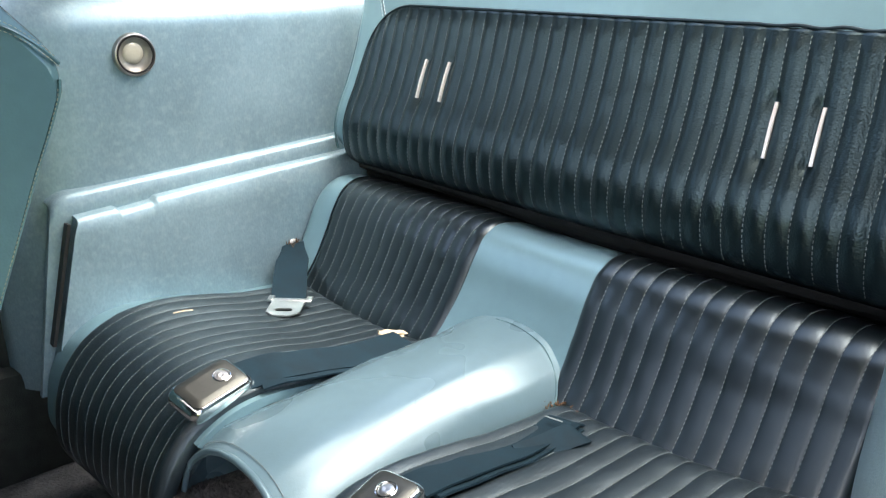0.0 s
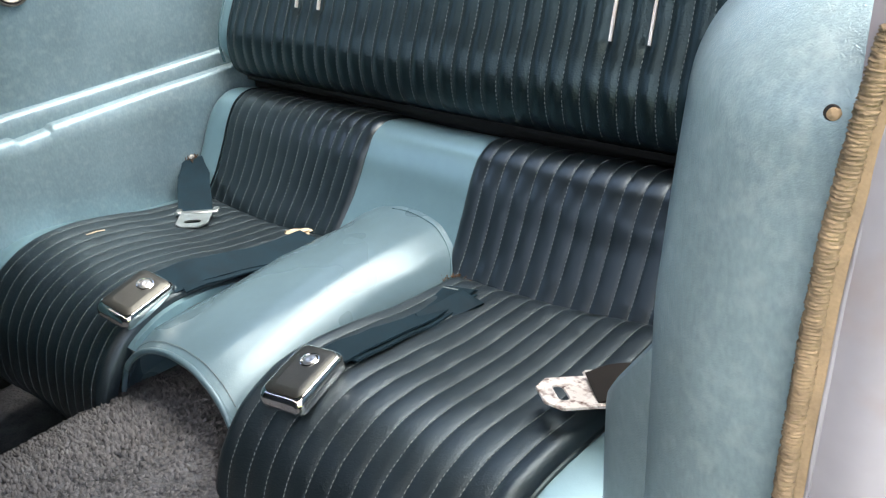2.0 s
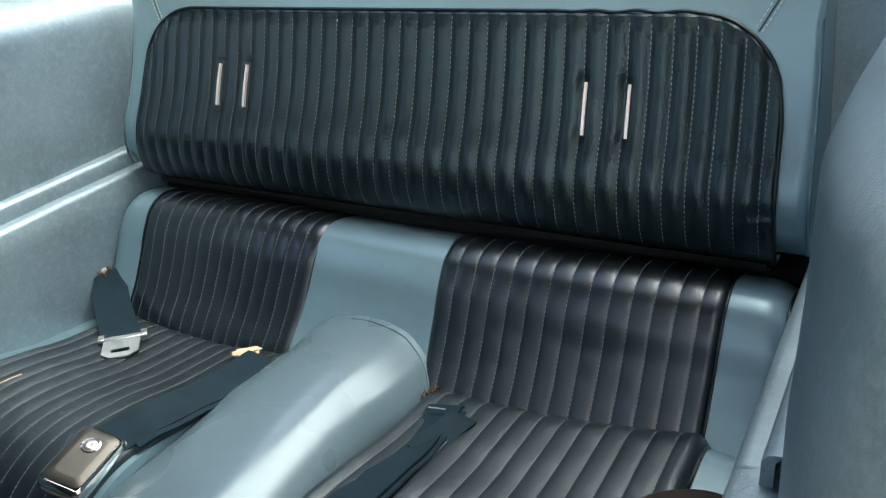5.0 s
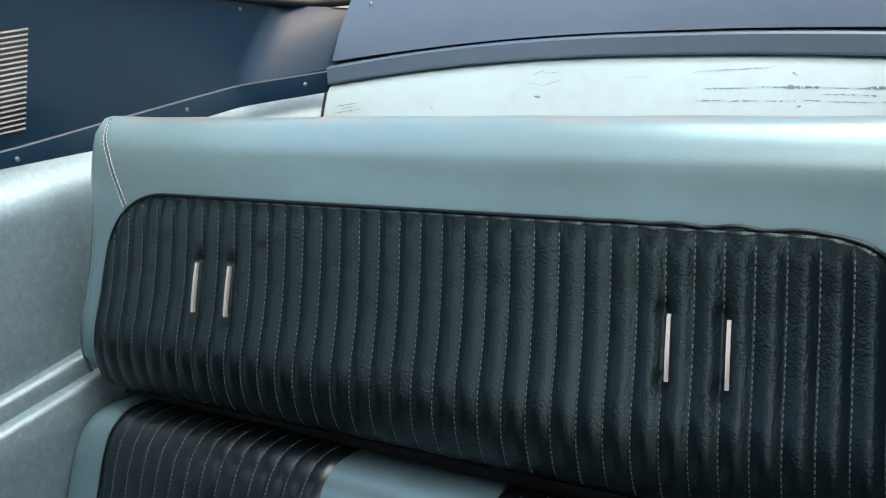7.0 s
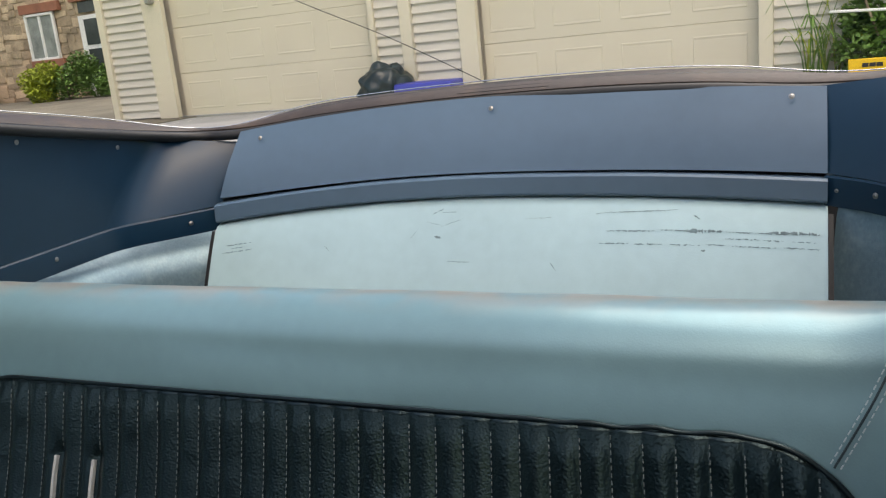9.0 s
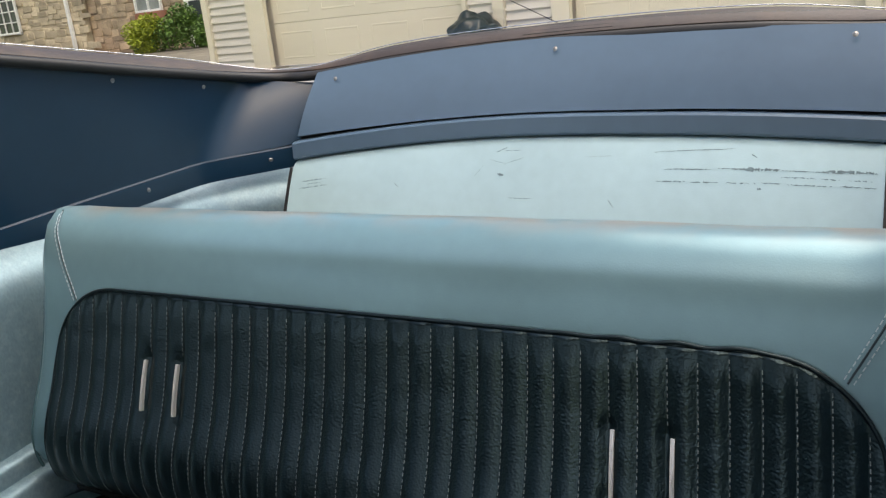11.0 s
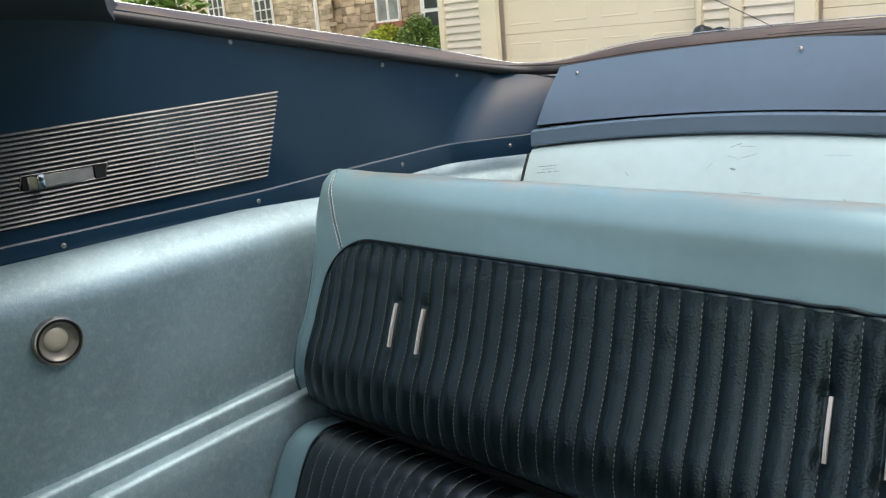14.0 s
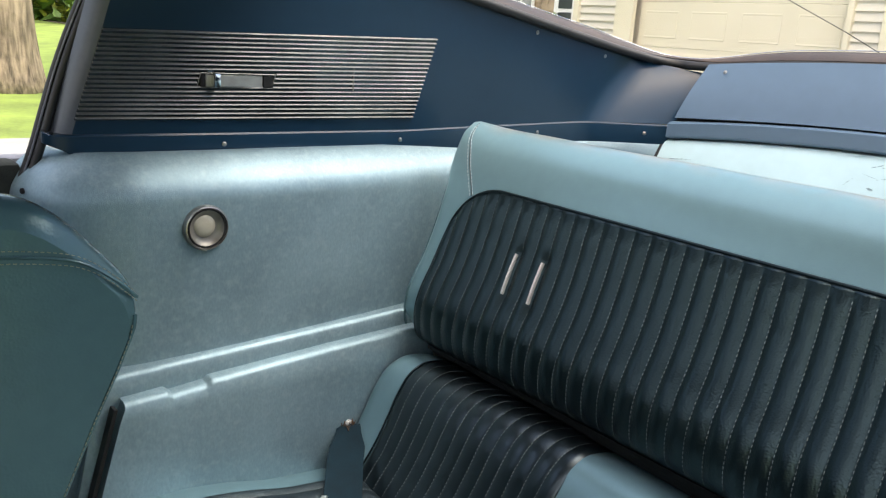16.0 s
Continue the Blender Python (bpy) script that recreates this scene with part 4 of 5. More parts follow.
for side in (-1, 1):
    cush = thing("rear_seat_cushion", (side * 0.29, -0.35, 0.25), "pleated black vinyl rear seat cushion with rolled front edge", "car seat", "rear seat cushions")
    P, lines = pleated("p", CUSHPROF, 0.118, 0.466, 0.0266, 0.0017, 0.010, 0.016, (-0.004, 0.0), seed=side * 7, round_=0.010)
    P, lines = plumped(P, side), [plumped(np.array(l), side) for l in lines if len(l)]
    if side < 0:
        P, lines = mirrored(P), [mirrored(l) for l in lines if len(l)]
    part("pleated_cover", shell("pleated_cover", P, (0, 0.01, -0.012), 80), BLACKDUSTY, cush)
    part("stitching", dashes("stitching", [l[3:-3] for l in lines], 0.0032, 0.0026, 0.0009, 0.0006, (0, -0.5, 0.8)), THREAD, cush)["kind"] = "stuff"
    Q = plumped(sweep(CUSHPROF, 0.467, 0.545, 16, -0.006), side)
    Q[:, :, 2] -= 0.012 * np.linspace(0, 1, 16)[:, None] ** 2
    part("side_section", shell("side_section", Q if side > 0 else mirrored(Q), (0, 0.01, -0.012), 80), BLUE, cush, "pale blue vinyl side strip")
    if side < 0:
        Q = plumped(sweep(CUSHPROF[:60], 0.106, 0.128, 6, -0.005), side)
        part("inner_strip", shell("inner_strip", mirrored(Q), (0, 0.01, -0.012), 80), BLUE, cush, "pale blue vinyl inner strip")
    line = np.array([(0.4665, y, z) for y, z in CUSHPROF])
    line[:, 1:] += normals2(CUSHPROF) * -0.004
    line = plumped(line, side)
    part("piping", tube("piping", line if side > 0 else mirrored(line), 0.003, 6, (1, 0, 0)), PIPING, cush)

# hump between the cushions
APEX = [(-0.56, 0.428), (-0.50, 0.440), (-0.42, 0.448), (-0.33, 0.456), (-0.23, 0.464), (-0.13, 0.471), (-0.09, 0.474)]
HALF = [(-0.56, 0.132), (-0.52, 0.121), (-0.45, 0.108), (-0.35, 0.102), (-0.28, 0.105), (-0.21, 0.118), (-0.15, 0.122), (-0.09, 0.123)]
BASE = [(-0.56, 0.292), (-0.50, 0.33), (-0.40, 0.355), (-0.25, 0.365), (-0.09, 0.38)]
P = []
for y in np.linspace(-0.543, -0.10, 70):
    a, w, b = float(spline(APEX, y)), float(spline(HALF, y)), float(spline(BASE, y))
    row = [(-(w + 0.012), y, b - 0.004)]
    for th in np.linspace(math.pi, 0, 44):
        c, s = math.cos(th), math.sin(th)
        yy = y - 0.016 * abs(c) ** 2 * max(0, (-0.45 - y) / 0.1)
        ww = w * (1 + 0.36 * max(0, min(1, (y + 0.545) / 0.04)) * max(0, min(1, (-0.2 - y) / 0.1)) if c < 0 else 1)
        row.append((ww * math.copysign(abs(c) ** 0.88, c), yy, b + (a - b) * abs(s) ** 0.85 + wobble((c, y, s), 6, 0.0012)))
    row.append((w + 0.012, y, b - 0.004))
    P.append(row)
hump = thing("seat_divider", (0, -0.33, 0.30), "pale blue vinyl covered hump dividing the two rear seat cushions", "seat divider")
P = np.array(P)
part("hump_cover", shell("hump_cover", P, (0, 0.0, -0.006), 70), HUMPBLUE, hump)
seam_line = []
zz = LOWPROF[8:, 1]
for j in range(2, P.shape[1] - 2):
    for i in range(P.shape[0] - 1, -1, -1):
        x, y, z = P[i, j]
        gap = y - float(np.interp(z, zz[::-1], LOWPROF[8:, 0][::-1])) + 0.004
        if gap < 0:
            if x > -0.03 and i < P.shape[0] - 1:
                q = P[i + 1, j]
                far = q[1] - float(np.interp(q[2], zz[::-1], LOWPROF[8:, 0][::-1])) + 0.004
                p = P[i, j] + (q - P[i, j]) * (-gap / (far - gap))
                seam_line.append((p[0], p[1] - 0.0012, p[2] + 0.0009))
            break
part("arc_seam", tube("arc_seam", curve_through(seam_line[::3], 60), 0.0006, 6), SEATBLUE, hump, "dark seam line")
part("front_hem", tube("front_hem", P[0] + np.array((0, -0.001, 0.0)), 0.0042, 8, (0, 1, 0)), HUMPBLUE, hump)
part("stitching", dashes("stitching", [P[2] + np.array((0, 0, 0.001))]), THREAD, hump)["kind"] = "stuff"


# ---- belts ----
def on_cushion(x, y):
    o = np.argsort(CUSHPROF[:70, 0])
    z = float(np.interp(y, CUSHPROF[:70, 0][o], CUSHPROF[:70, 1][o]))
    return float(plumped((x, y, z), 1 if x > 0 else -1)[2])


def rounded(w, l, r, n=5):
    """A rectangle outline with rounded corners."""
    o = []
    for cx, cy, a0 in ((w / 2 - r, l / 2 - r, 0), (-w / 2 + r, l / 2 - r, 90), (-w / 2 + r, -l / 2 + r, 180), (w / 2 - r, -l / 2 + r, 270)):
        o += [(cx + r * math.cos(radians(a0 + 90 * k / n)), cy + r * math.sin(radians(a0 + 90 * k / n))) for k in range(n + 1)]
    return o


def loft(name, outlines, m):
    """Outlines (points, height) stacked and closed at both ends."""
    me = grid(name, [[(x, y, h) for x, y in o] for o, h in outlines], True, 35, True)
    me.transform(m)
    return me


def buckle_belt(at, turn, end, label, tilt=0.1, lean=0.0, face=0.0):
    """A lap belt: chrome push-button buckle at its end, strap running back into the crevice."""
    t = thing("seat_belt", at, label, "seat belt", "rear lap belts")
    m = Matrix.Translation(at) @ pose(0, 0, 0, 8, 0, turn) @ pose(0, 0, 0, 0, face, 0)
    body = loft("buckle", [(rounded(0.050, 0.082, 0.008), -0.0105), (rounded(0.056, 0.088, 0.010), -0.009), (rounded(0.058, 0.090, 0.011), -0.005), (rounded(0.058, 0.090, 0.011), 0.002), (rounded(0.0565, 0.087, 0.0105), 0.006), (rounded(0.053, 0.082, 0.010), 0.0093), (rounded(0.048, 0.076, 0.009), 0.0108)], m)
    b = part("buckle", body, CHROME, t, "chrome push-button buckle")
    part("cover_plate", loft("cover_plate", [(rounded(0.049, 0.077, 0.009), 0.0100), (rounded(0.0485, 0.0765, 0.009), 0.0112), (rounded(0.044, 0.071, 0.008), 0.0124), (rounded(0.030, 0.055, 0.006), 0.0130)], m), BRUSHED, b, "brushed dark steel face")
    part("button_ring", lathe("button_ring", [(0.0088, 0.0100), (0.0098, 0.0118), (0.0110, 0.0114), (0.0114, 0.0095), (0.0088, 0.0095)], m @ Matrix.Translation((0, 0.016, 0.0022)), 32), CHROME, b)
    part("button", lathe("button", [(0.0, 0.0116), (0.003, 0.0121), (0.0065, 0.0120), (0.0080, 0.0112), (0.0086, 0.0095), (0.0, 0.0095)], m @ Matrix.Translation((0, 0.016, 0.0022)), 32), SILVER, b, "round silver release button")
    start = m @ Vector((0, 0.030, -0.004))
    pts = []
    for s in np.linspace(0, 1, 30):
        x, y = start.x + (end[0] - start.x) * s, start.y + (end[1] - start.y) * s
        z = max(on_cushion(x, y) + 0.008 + (0.009 if lean else 0) + 0.0012 * math.sin(s * 7), 0)
        z = start.z * (1 - min(1, s * 5)) + z * min(1, s * 5)
        if s > 0.9:
            z -= (s - 0.9) * 0.2
        pts.append((x + 0.004 * math.sin(s * 4) + lean * min(1, s * 4), y, z))
    part("strap", ribbon("strap", pts, (1, 0.15, tilt), 0.048, 0.0025), WEB, t, "navy woven strap")
    low = [(x + 0.008, y - 0.002, z - 0.0042 - 0.001 * math.sin(i * 0.35) ** 2) for i, (x, y, z) in enumerate(pts[3:27])]
    part("strap_underlay", ribbon("strap_underlay", low, (1, 0.1, tilt + 0.1), 0.046, 0.0025), WEB, t)
    return t


belt_right = buckle_belt((0.178, -0.500, 0.450), 12, (0.160, -0.185), "navy lap belt with a chrome push-button buckle on the cushion")
belt_left = buckle_belt((-0.140, -0.505, 0.450), 10, (-0.155, -0.185), "navy lap belt with a chrome buckle beside the hump", -0.30, 0.020, 16)
fold = [(0.178, -0.31, 0.425), (0.188, -0.27, 0.428), (0.196, -0.245, 0.432), (0.199, -0.235, 0.431), (0.196, -0.228, 0.426)]
part("strap_end", ribbon("strap_end", curve_through(fold, 14), (1, 0.2, -0.4), 0.030, 0.004), WEB, belt_right, "folded strap end")
part("printed_tag", ribbon("printed_tag", [(0.150, -0.236, 0.4335), (0.172, -0.232, 0.4340)], (0, 1, 0), 0.002, 0.0008), THREAD, belt_right)


def tongue_plate(name, m, parent, material, label):
    """A flat latch plate with a rectangular slot, built as a frame round the hole."""
    outer = [(-0.013, -0.031), (0.013, -0.031), (0.027, -0.019), (0.027, 0.021), (-0.027, 0.021), (-0.027, -0.019)]
    slot = [(x, y - 0.0125) for x, y in rounded(0.026, 0.0095, 0.004)]
    ways = sorted({round(math.atan2(y + 0.0125, x), 4) for x, y in outer} | {k * math.pi / 30 - math.pi for k in range(60)})

    def reach(poly, w):
        """Where a ray from the slot's middle meets an outline."""
        d, best = (math.cos(w), math.sin(w)), 0.0
        for (ax, ay), (bx, by) in zip(poly, poly[1:] + poly[:1]):
            ay, by = ay + 0.0125, by + 0.0125
            den = d[0] * (by - ay) - d[1] * (bx - ax)
            if abs(den) > 1e-12:
                u, q = (ax * (by - ay) - ay * (bx - ax)) / den, (ax * d[1] - ay * d[0]) / den
                if u > 0 and -1e-6 <= q <= 1 + 1e-6:
                    best = max(best, u)
        return d[0] * best, d[1] * best - 0.0125

    rings = []
    for poly, grow, z in ((outer, 1.0, -0.0006), (outer, 0.985, -0.0013), (slot, 1.06, -0.0013), (slot, 1.0, 0.0), (slot, 1.06, 0.0013), (outer, 0.985, 0.0013), (outer, 1.0, 0.0006), (outer, 1.0, -0.0006)):
        rings.append([(x * grow, (y + 0.0125) * grow - 0.0125, z) for x, y in (reach(poly, w) for w in ways)])
    me = joined(name, [grid("plate", rings, True, 35), box("shoulder", (0.072, 0.010, 0.0034), 0.0012, 1, (0, 0.023, 0.0)), box("lug", (0.010, 0.016, 0.0034), 0.0012, 1, (0.031, 0.027, 0.001)), box("lug", (0.010, 0.016, 0.0034), 0.0012, 1, (-0.031, 0.027, 0.001))])
    me.transform(m)
    return part(name, me, material, parent, label)


belt_l = thing("seat_belt", (-0.36, -0.27, 0.41), "navy lap belt with a steel tongue hanging from the side trim", "seat belt", "rear lap belts")
strap = curve_through([(-0.526, -0.150, 0.458), (-0.50, -0.168, 0.446), (-0.45, -0.205, 0.434), (-0.41, -0.232, 0.427), (-0.374, -0.258, 0.421)], 24)
me = ribbon("strap", strap, (0.75, 0.65, 0.0), 0.056, 0.0025)
for v in me.vertices:
    d = (v.co - Vector((-0.526, -0.150, 0.455))).length
    f = min(1, 0.35 + d / 0.055 * 0.65)
    c = Vector(strap[int(np.argmin(np.linalg.norm(strap - np.array(v.co), axis=1)))])
    v.co = c + (v.co - c) * f
part("strap", me, WEB, belt_l, "navy woven strap")
tongue_plate("tongue", Matrix.Translation((-0.360, -0.270, 0.421)) @ pose(0, 0, 0, 4, 0, 43), belt_l, SILVER, "bright steel belt tongue")
fr = random.Random(8)
bm = bmesh.new()
for i in range(34):
    p = Vector((-0.530 + fr.uniform(-0.005, 0.012), -0.150 + fr.uniform(-0.012, 0.010), 0.455 + fr.uniform(-0.006, 0.006)))
    bmesh.ops.create_cube(bm, size=1, matrix=Matrix.Translation(p) @ Euler((fr.random() * 6, fr.random() * 6, fr.random() * 6)).to_matrix().to_4x4() @ Matrix.Diagonal((0.010, 0.0012, 0.0012, 1)))
me = bpy.data.meshes.new("frayed_end")
bm.to_mesh(me)
bm.free()
part("frayed_end", me, JUTE, belt_l, "frayed brown strap end")
part("anchor", lathe("anchor", [(0, 0.006), (0.006, 0.006), (0.006, 0.003), (0.007, 0), (0, 0)], pose(-0.531, -0.148, 0.457, 0, 90, 0), 16), RUSTY, belt_l, "rusty anchor bolt")
belt_r = thing("seat_belt", (0.43, -0.375, 0.46), "dark lap belt with a rust-spotted steel tongue on the cushion", "seat belt", "rear lap belts")
tongue_plate("tongue", Matrix.Translation((0.438, -0.374, 0.466)) @ pose(0, 0, 0, -6, -6, -40) @ Matrix.Scale(1.15, 4), belt_r, RUSTY, "rust-spotted steel belt tongue")
strap = curve_through([(0.449, -0.361, 0.468), (0.466, -0.344, 0.475), (0.49, -0.325, 0.476), (0.52, -0.306, 0.468), (0.54, -0.295, 0.455)], 16)
part("strap", ribbon("strap", strap, (-0.77, 0.64, 0.0), 0.050, 0.003), WEBDARK, belt_r, "dark woven strap")
torn = thing("torn_padding", (-0.165, -0.205, 0.41), "torn scrap of tan foam in the seat crevice", "foam scrap")
bm = bmesh.new()
bmesh.ops.create_icosphere(bm, subdivisions=3, radius=1)
for v in bm.verts:
    c = v.co.copy()
    k = 0.75 + 0.45 * noise.noise(c * 1.8) + 0.2 * noise.noise(c * 5)
    p = Vector((c.x * 0.028 * k, c.y * 0.012 * k, c.z * 0.006 * k))
    v.co = Vector((-0.168, -0.208, 0.421)) + Matrix.Rotation(radians(38), 3, "Z") @ p
me = bpy.data.meshes.new("scrap")
bm.to_mesh(me)
bm.free()
shade(me, 50)
part("scrap", me, FOAM, torn)
jute = thing("jute_scrap", (0.12, -0.19, 0.40), "frayed brown jute padding showing in the seat crevice", "padding scrap")
bm = bmesh.new()
rng = random.Random(4)
for i in range(60):
    p = Vector((0.105 + rng.random() * 0.05, -0.196 + rng.random() * 0.024, 0.409 + rng.random() * 0.006))
    bmesh.ops.create_cube(bm, size=1, matrix=Matrix.Translation(p) @ Euler((rng.random() * 6, rng.random() * 6, rng.random() * 6)).to_matrix().to_4x4() @ Matrix.Diagonal((0.011, 0.0014, 0.0014, 1)))
me = bpy.data.meshes.new("fibres")
bm.to_mesh(me)
bm.free()
part("fibres", me, JUTE, jute)
leaf = thing("dry_stalk", (-0.40, -0.42, 0.44), "short yellow dry grass stalk lying on the cushion", "dry stalk")
part("stalk", tube("stalk", [(-0.390, -0.438, 0.450), (-0.384, -0.424, 0.4515), (-0.381, -0.412, 0.4505)], 0.0010, 6), FOAM, leaf)

# ---- courtesy light ----
lamp = thing("courtesy_light", (-0.573, -0.371, 0.798), "round recessed courtesy light with a dark chrome bezel", "courtesy light")
m = pose(-0.570, -0.3752, 0.7990, 0, 90, 0) @ Matrix.Scale(0.93, 4)
part("outer_rim", lathe("outer_rim", [(0.0305, 0.004), (0.0318, 0.0068), (0.0338, 0.0060), (0.0350, 0.0025), (0.0354, -0.002), (0.0354, -0.008), (0.0305, -0.008)], m, 44), SCREWSTEEL, lamp, "dull chrome outer ring")
part("bezel", lathe("bezel", [(0.0272, 0.003), (0.0280, 0.0058), (0.0296, 0.0060), (0.0308, 0.004), (0.0308, -0.004), (0.0272, -0.004)], m, 44), RUBBERSHADE, lamp, "black bezel ring")
part("bowl", lathe("bowl", [(0.0, -0.0012), (0.014, -0.0012), (0.019, -0.0006), (0.0245, 0.0022), (0.0274, 0.0052), (0.0282, 0.003), (0.020, -0.006), (0.0, -0.006)], m, 44), BOWL, lamp, "dull grey reflector bowl")
part("inner_lens", lathe("inner_lens", [(0.0, 0.0030), (0.009, 0.0026), (0.0150, 0.0014), (0.0172, -0.0008), (0.0172, -0.003), (0.0, -0.003)], m @ Matrix.Translation((-0.0025, -0.002, 0)), 32), LENS, lamp, "cream inner lens")

# ---- vent grille on the pillar ----
vent = thing("vent_grille", (-0.63, -0.23, 1.0), "aged aluminium louvred vent grille with a sliding chrome knob", "vent grille")


def vent_x(y, z):
    return -(pillar_x(y) + pillar_in(z)) + 0.003


def vent_y(s, z):
    """Slanted ends: s runs from 0 at the front to 1 at the back."""
    k = (z - 0.943) / 0.130
    return (-0.525 + 0.038 * k) + s * ((0.014 + 0.029 * k) - (-0.525 + 0.038 * k))


P = [[(vent_x(vent_y(s, z), z) - 0.0010, vent_y(s, z), z) for z in np.linspace(0.942, 1.063 + 0.013 * s, 4)] for s in np.linspace(0, 1, 24)]
part("backing", shell("backing", P, (-0.004, 0, 0)), GRILLEBACK, vent, "glossy dark metal between the slats")
SLATS = 20
for i in range(SLATS):
    for a, b in (((0, 1),) if i not in (8, 9, 10) else ((0, 0.272), (0.492, 1))):
        rows = []
        for s in np.linspace(a, b, 24):
            z = 0.945 + i * 0.0061 + 0.0135 * s * (i / 19)
            y = vent_y(s, z)
            x = vent_x(y, z)
            rows.append([(x + dx, y, z + dz) for dx, dz in ((-0.002, -0.0013), (0.0012, -0.0013), (0.0026, -0.0007), (0.0023, 0.0004), (0.0010, 0.0014), (-0.002, 0.0016))])
        part("slat", grid("slat", rows, True, 40, True), ALU, vent)
zc = 0.9985
yc0, yc1 = vent_y(0.272, zc), vent_y(0.492, zc)
part("slot_plate", box("slot_plate", (0.004, yc1 - yc0 - 0.03, 0.017), 0.001, 1, (vent_x(-0.28, zc) + 0.0005, (yc0 + yc1) / 2 - 0.004, zc)), PLATE, vent)
for yy in (yc0 + 0.012, yc1 - 0.010):
    part("slot_end", box("slot_end", (0.005, 0.016, 0.018), 0.001, 1, (vent_x(yy, zc) + 0.0003, yy, zc)), DARK, vent)
rim = [(vent_x(y, z) + 0.0022, y, z) for y, z in ((yc0 - 0.001, zc - 0.0095), (yc1 - 0.004, zc - 0.0095), (yc1 + 0.001, zc + 0.0105), (yc0 + 0.004, zc + 0.0105), (yc0 - 0.001, zc - 0.0095))]
part("slot_frame", joined("slot_frame", [tube("edge", [a, b], 0.0007, 6) for a, b in zip(rim, rim[1:])]), ALU, vent, "pale raised slot edge")
part("frame_rib", box("frame_rib", (0.003, 0.0010, 0.036), 0, 1, (vent_x(-0.109, zc) + 0.0012, -0.109, zc + 0.006)), ALU, vent)
part("knob", box("knob", (0.014, 0.010, 0.020), 0.003, 2, (vent_x(-0.33, zc) + 0.008, yc0 + 0.024, zc + 0.001)), CHROME, vent, "small chrome slide knob")

# ---- front passenger seat ----
SEATTHREAD = mat("faded_seat_thread", (0.26, 0.27, 0.20), 0.7, 0, 0.15, 60)


def front_seat():
    t = thing("front_seat", (-0.41, -0.75, 0.35), "blue vinyl front passenger seat back with stitched edges", "car seat")
    rear = curve_through([(-0.83, 0.30), (-0.785, 0.42), (-0.738, 0.53), (-0.690, 0.64), (-0.649, 0.734), (-0.623, 0.791), (-0.611, 0.826), (-0.613, 0.845), (-0.643, 0.887), (-0.668, 0.914), (-0.697, 0.934), (-0.735, 0.944)], 60)
    front = curve_through([(-0.735, 0.944), (-0.765, 0.928), (-0.788, 0.88), (-0.80, 0.80), (-0.84, 0.66), (-0.90, 0.45), (-0.94, 0.32), (-0.83, 0.30)], 34)[1:-1]
    loop = np.concatenate([rear, front])
    c = loop.mean(0)
    rows = []
    for s in np.concatenate([np.linspace(0, 0.12, 9), np.linspace(0.16, 0.84, 16), np.linspace(0.88, 1, 9)]):
        e = max(0, (0.12 - min(s, 1 - s)) / 0.12)
        k = 1 - 0.10 * (1 - math.sqrt(max(0, 1 - e ** 2)))
        x = -0.205 - 0.40 * s
        rows.append([(x, 0.018 + c[0] + (y - c[0]) * k + wobble((x, y, z), 6, 0.004), c[1] + (z - c[1]) * k - 0.085 * s * max(0, min(1, (z - 0.55) / 0.3))) for y, z in loop])
    part("cover", grid("cover", rows, True, 70, True), SEATBLUE, t)
    def on_edge(x, k):
        return [(x, 0.018 + c[0] + (y - c[0]) * k, c[1] + (z - c[1]) * k) for y, z in rear if z < 0.84]

    part("edge_seam", tube("edge_seam", on_edge(-0.2080, 0.945), 0.0020, 6, (1, 0, 0)), SEATBLUE, t)
    part("stitching", dashes("stitching", [on_edge(-0.2052, 0.922)], 0.003, 0.002, 0.0008, 0.0006, (1, 0, 0)), SEATTHREAD, t)["kind"] = "stuff"
    top = curve_through([(-0.2040, -0.750, 0.884), (-0.2040, -0.720, 0.886), (-0.2040, -0.686, 0.883), (-0.2040, -0.645, 0.873), (-0.2045, -0.627, 0.861), (-0.2062, -0.609, 0.845), (-0.2115, -0.598, 0.834)], 40)
    part("top_seam", tube("top_seam", top, 0.0018, 6), SEATBLUE, t)
    part("stitching", dashes("stitching", [[(x + 0.0004, y - 0.3 * o, z + o) for x, y, z in top] for o in (-0.0055, 0.0055)], 0.003, 0.002, 0.0008, 0.0006, (1, 0, 0)), SEATTHREAD, t)["kind"] = "stuff"
    return t


front_seat()

# ---- driver's door opening: windlace and jamb ----
wl = thing("windlace", (0.712, -0.612, 0.2), "frayed tan cloth windlace round the door opening", "door seal")


def lace_x(z):
    return 0.7075 + 0.002 * math.sin(z * 9) + 0.55 * max(0, z - 0.745) ** 2


pts = [(lace_x(z), -0.612, z) for z in np.linspace(0.15, 0.888, 1700)]
cord = tube("cord", pts, 0.0047, 10, (0, 1, 0))
fray = random.Random(3)
for v in cord.vertices:
    v.co += Vector((fray.uniform(-1, 1), fray.uniform(-1, 1), 0)) * 0.0009 + Vector((0, -0.0005, 0)) * math.sin(v.co.z * 3300)
part("cord", cord, WINDLACE, wl)
part("binding", ribbon("binding", [(lace_x(z) + 0.006, -0.6095 + 0.0006 * math.sin(z * 70), z) for z in np.linspace(0.15, 0.888, 120)], (1, 0.2, 0), 0.006, 0.003), WINDLACE, wl, "worn tan binding strip")
part("bead", tube("bead", [(lace_x(z) + 0.010, -0.6085, z) for z in np.linspace(0.15, 0.888, 80)], 0.0015, 6, (0, 1, 0)), EDGEPAINT, wl, "pale rubber bead")
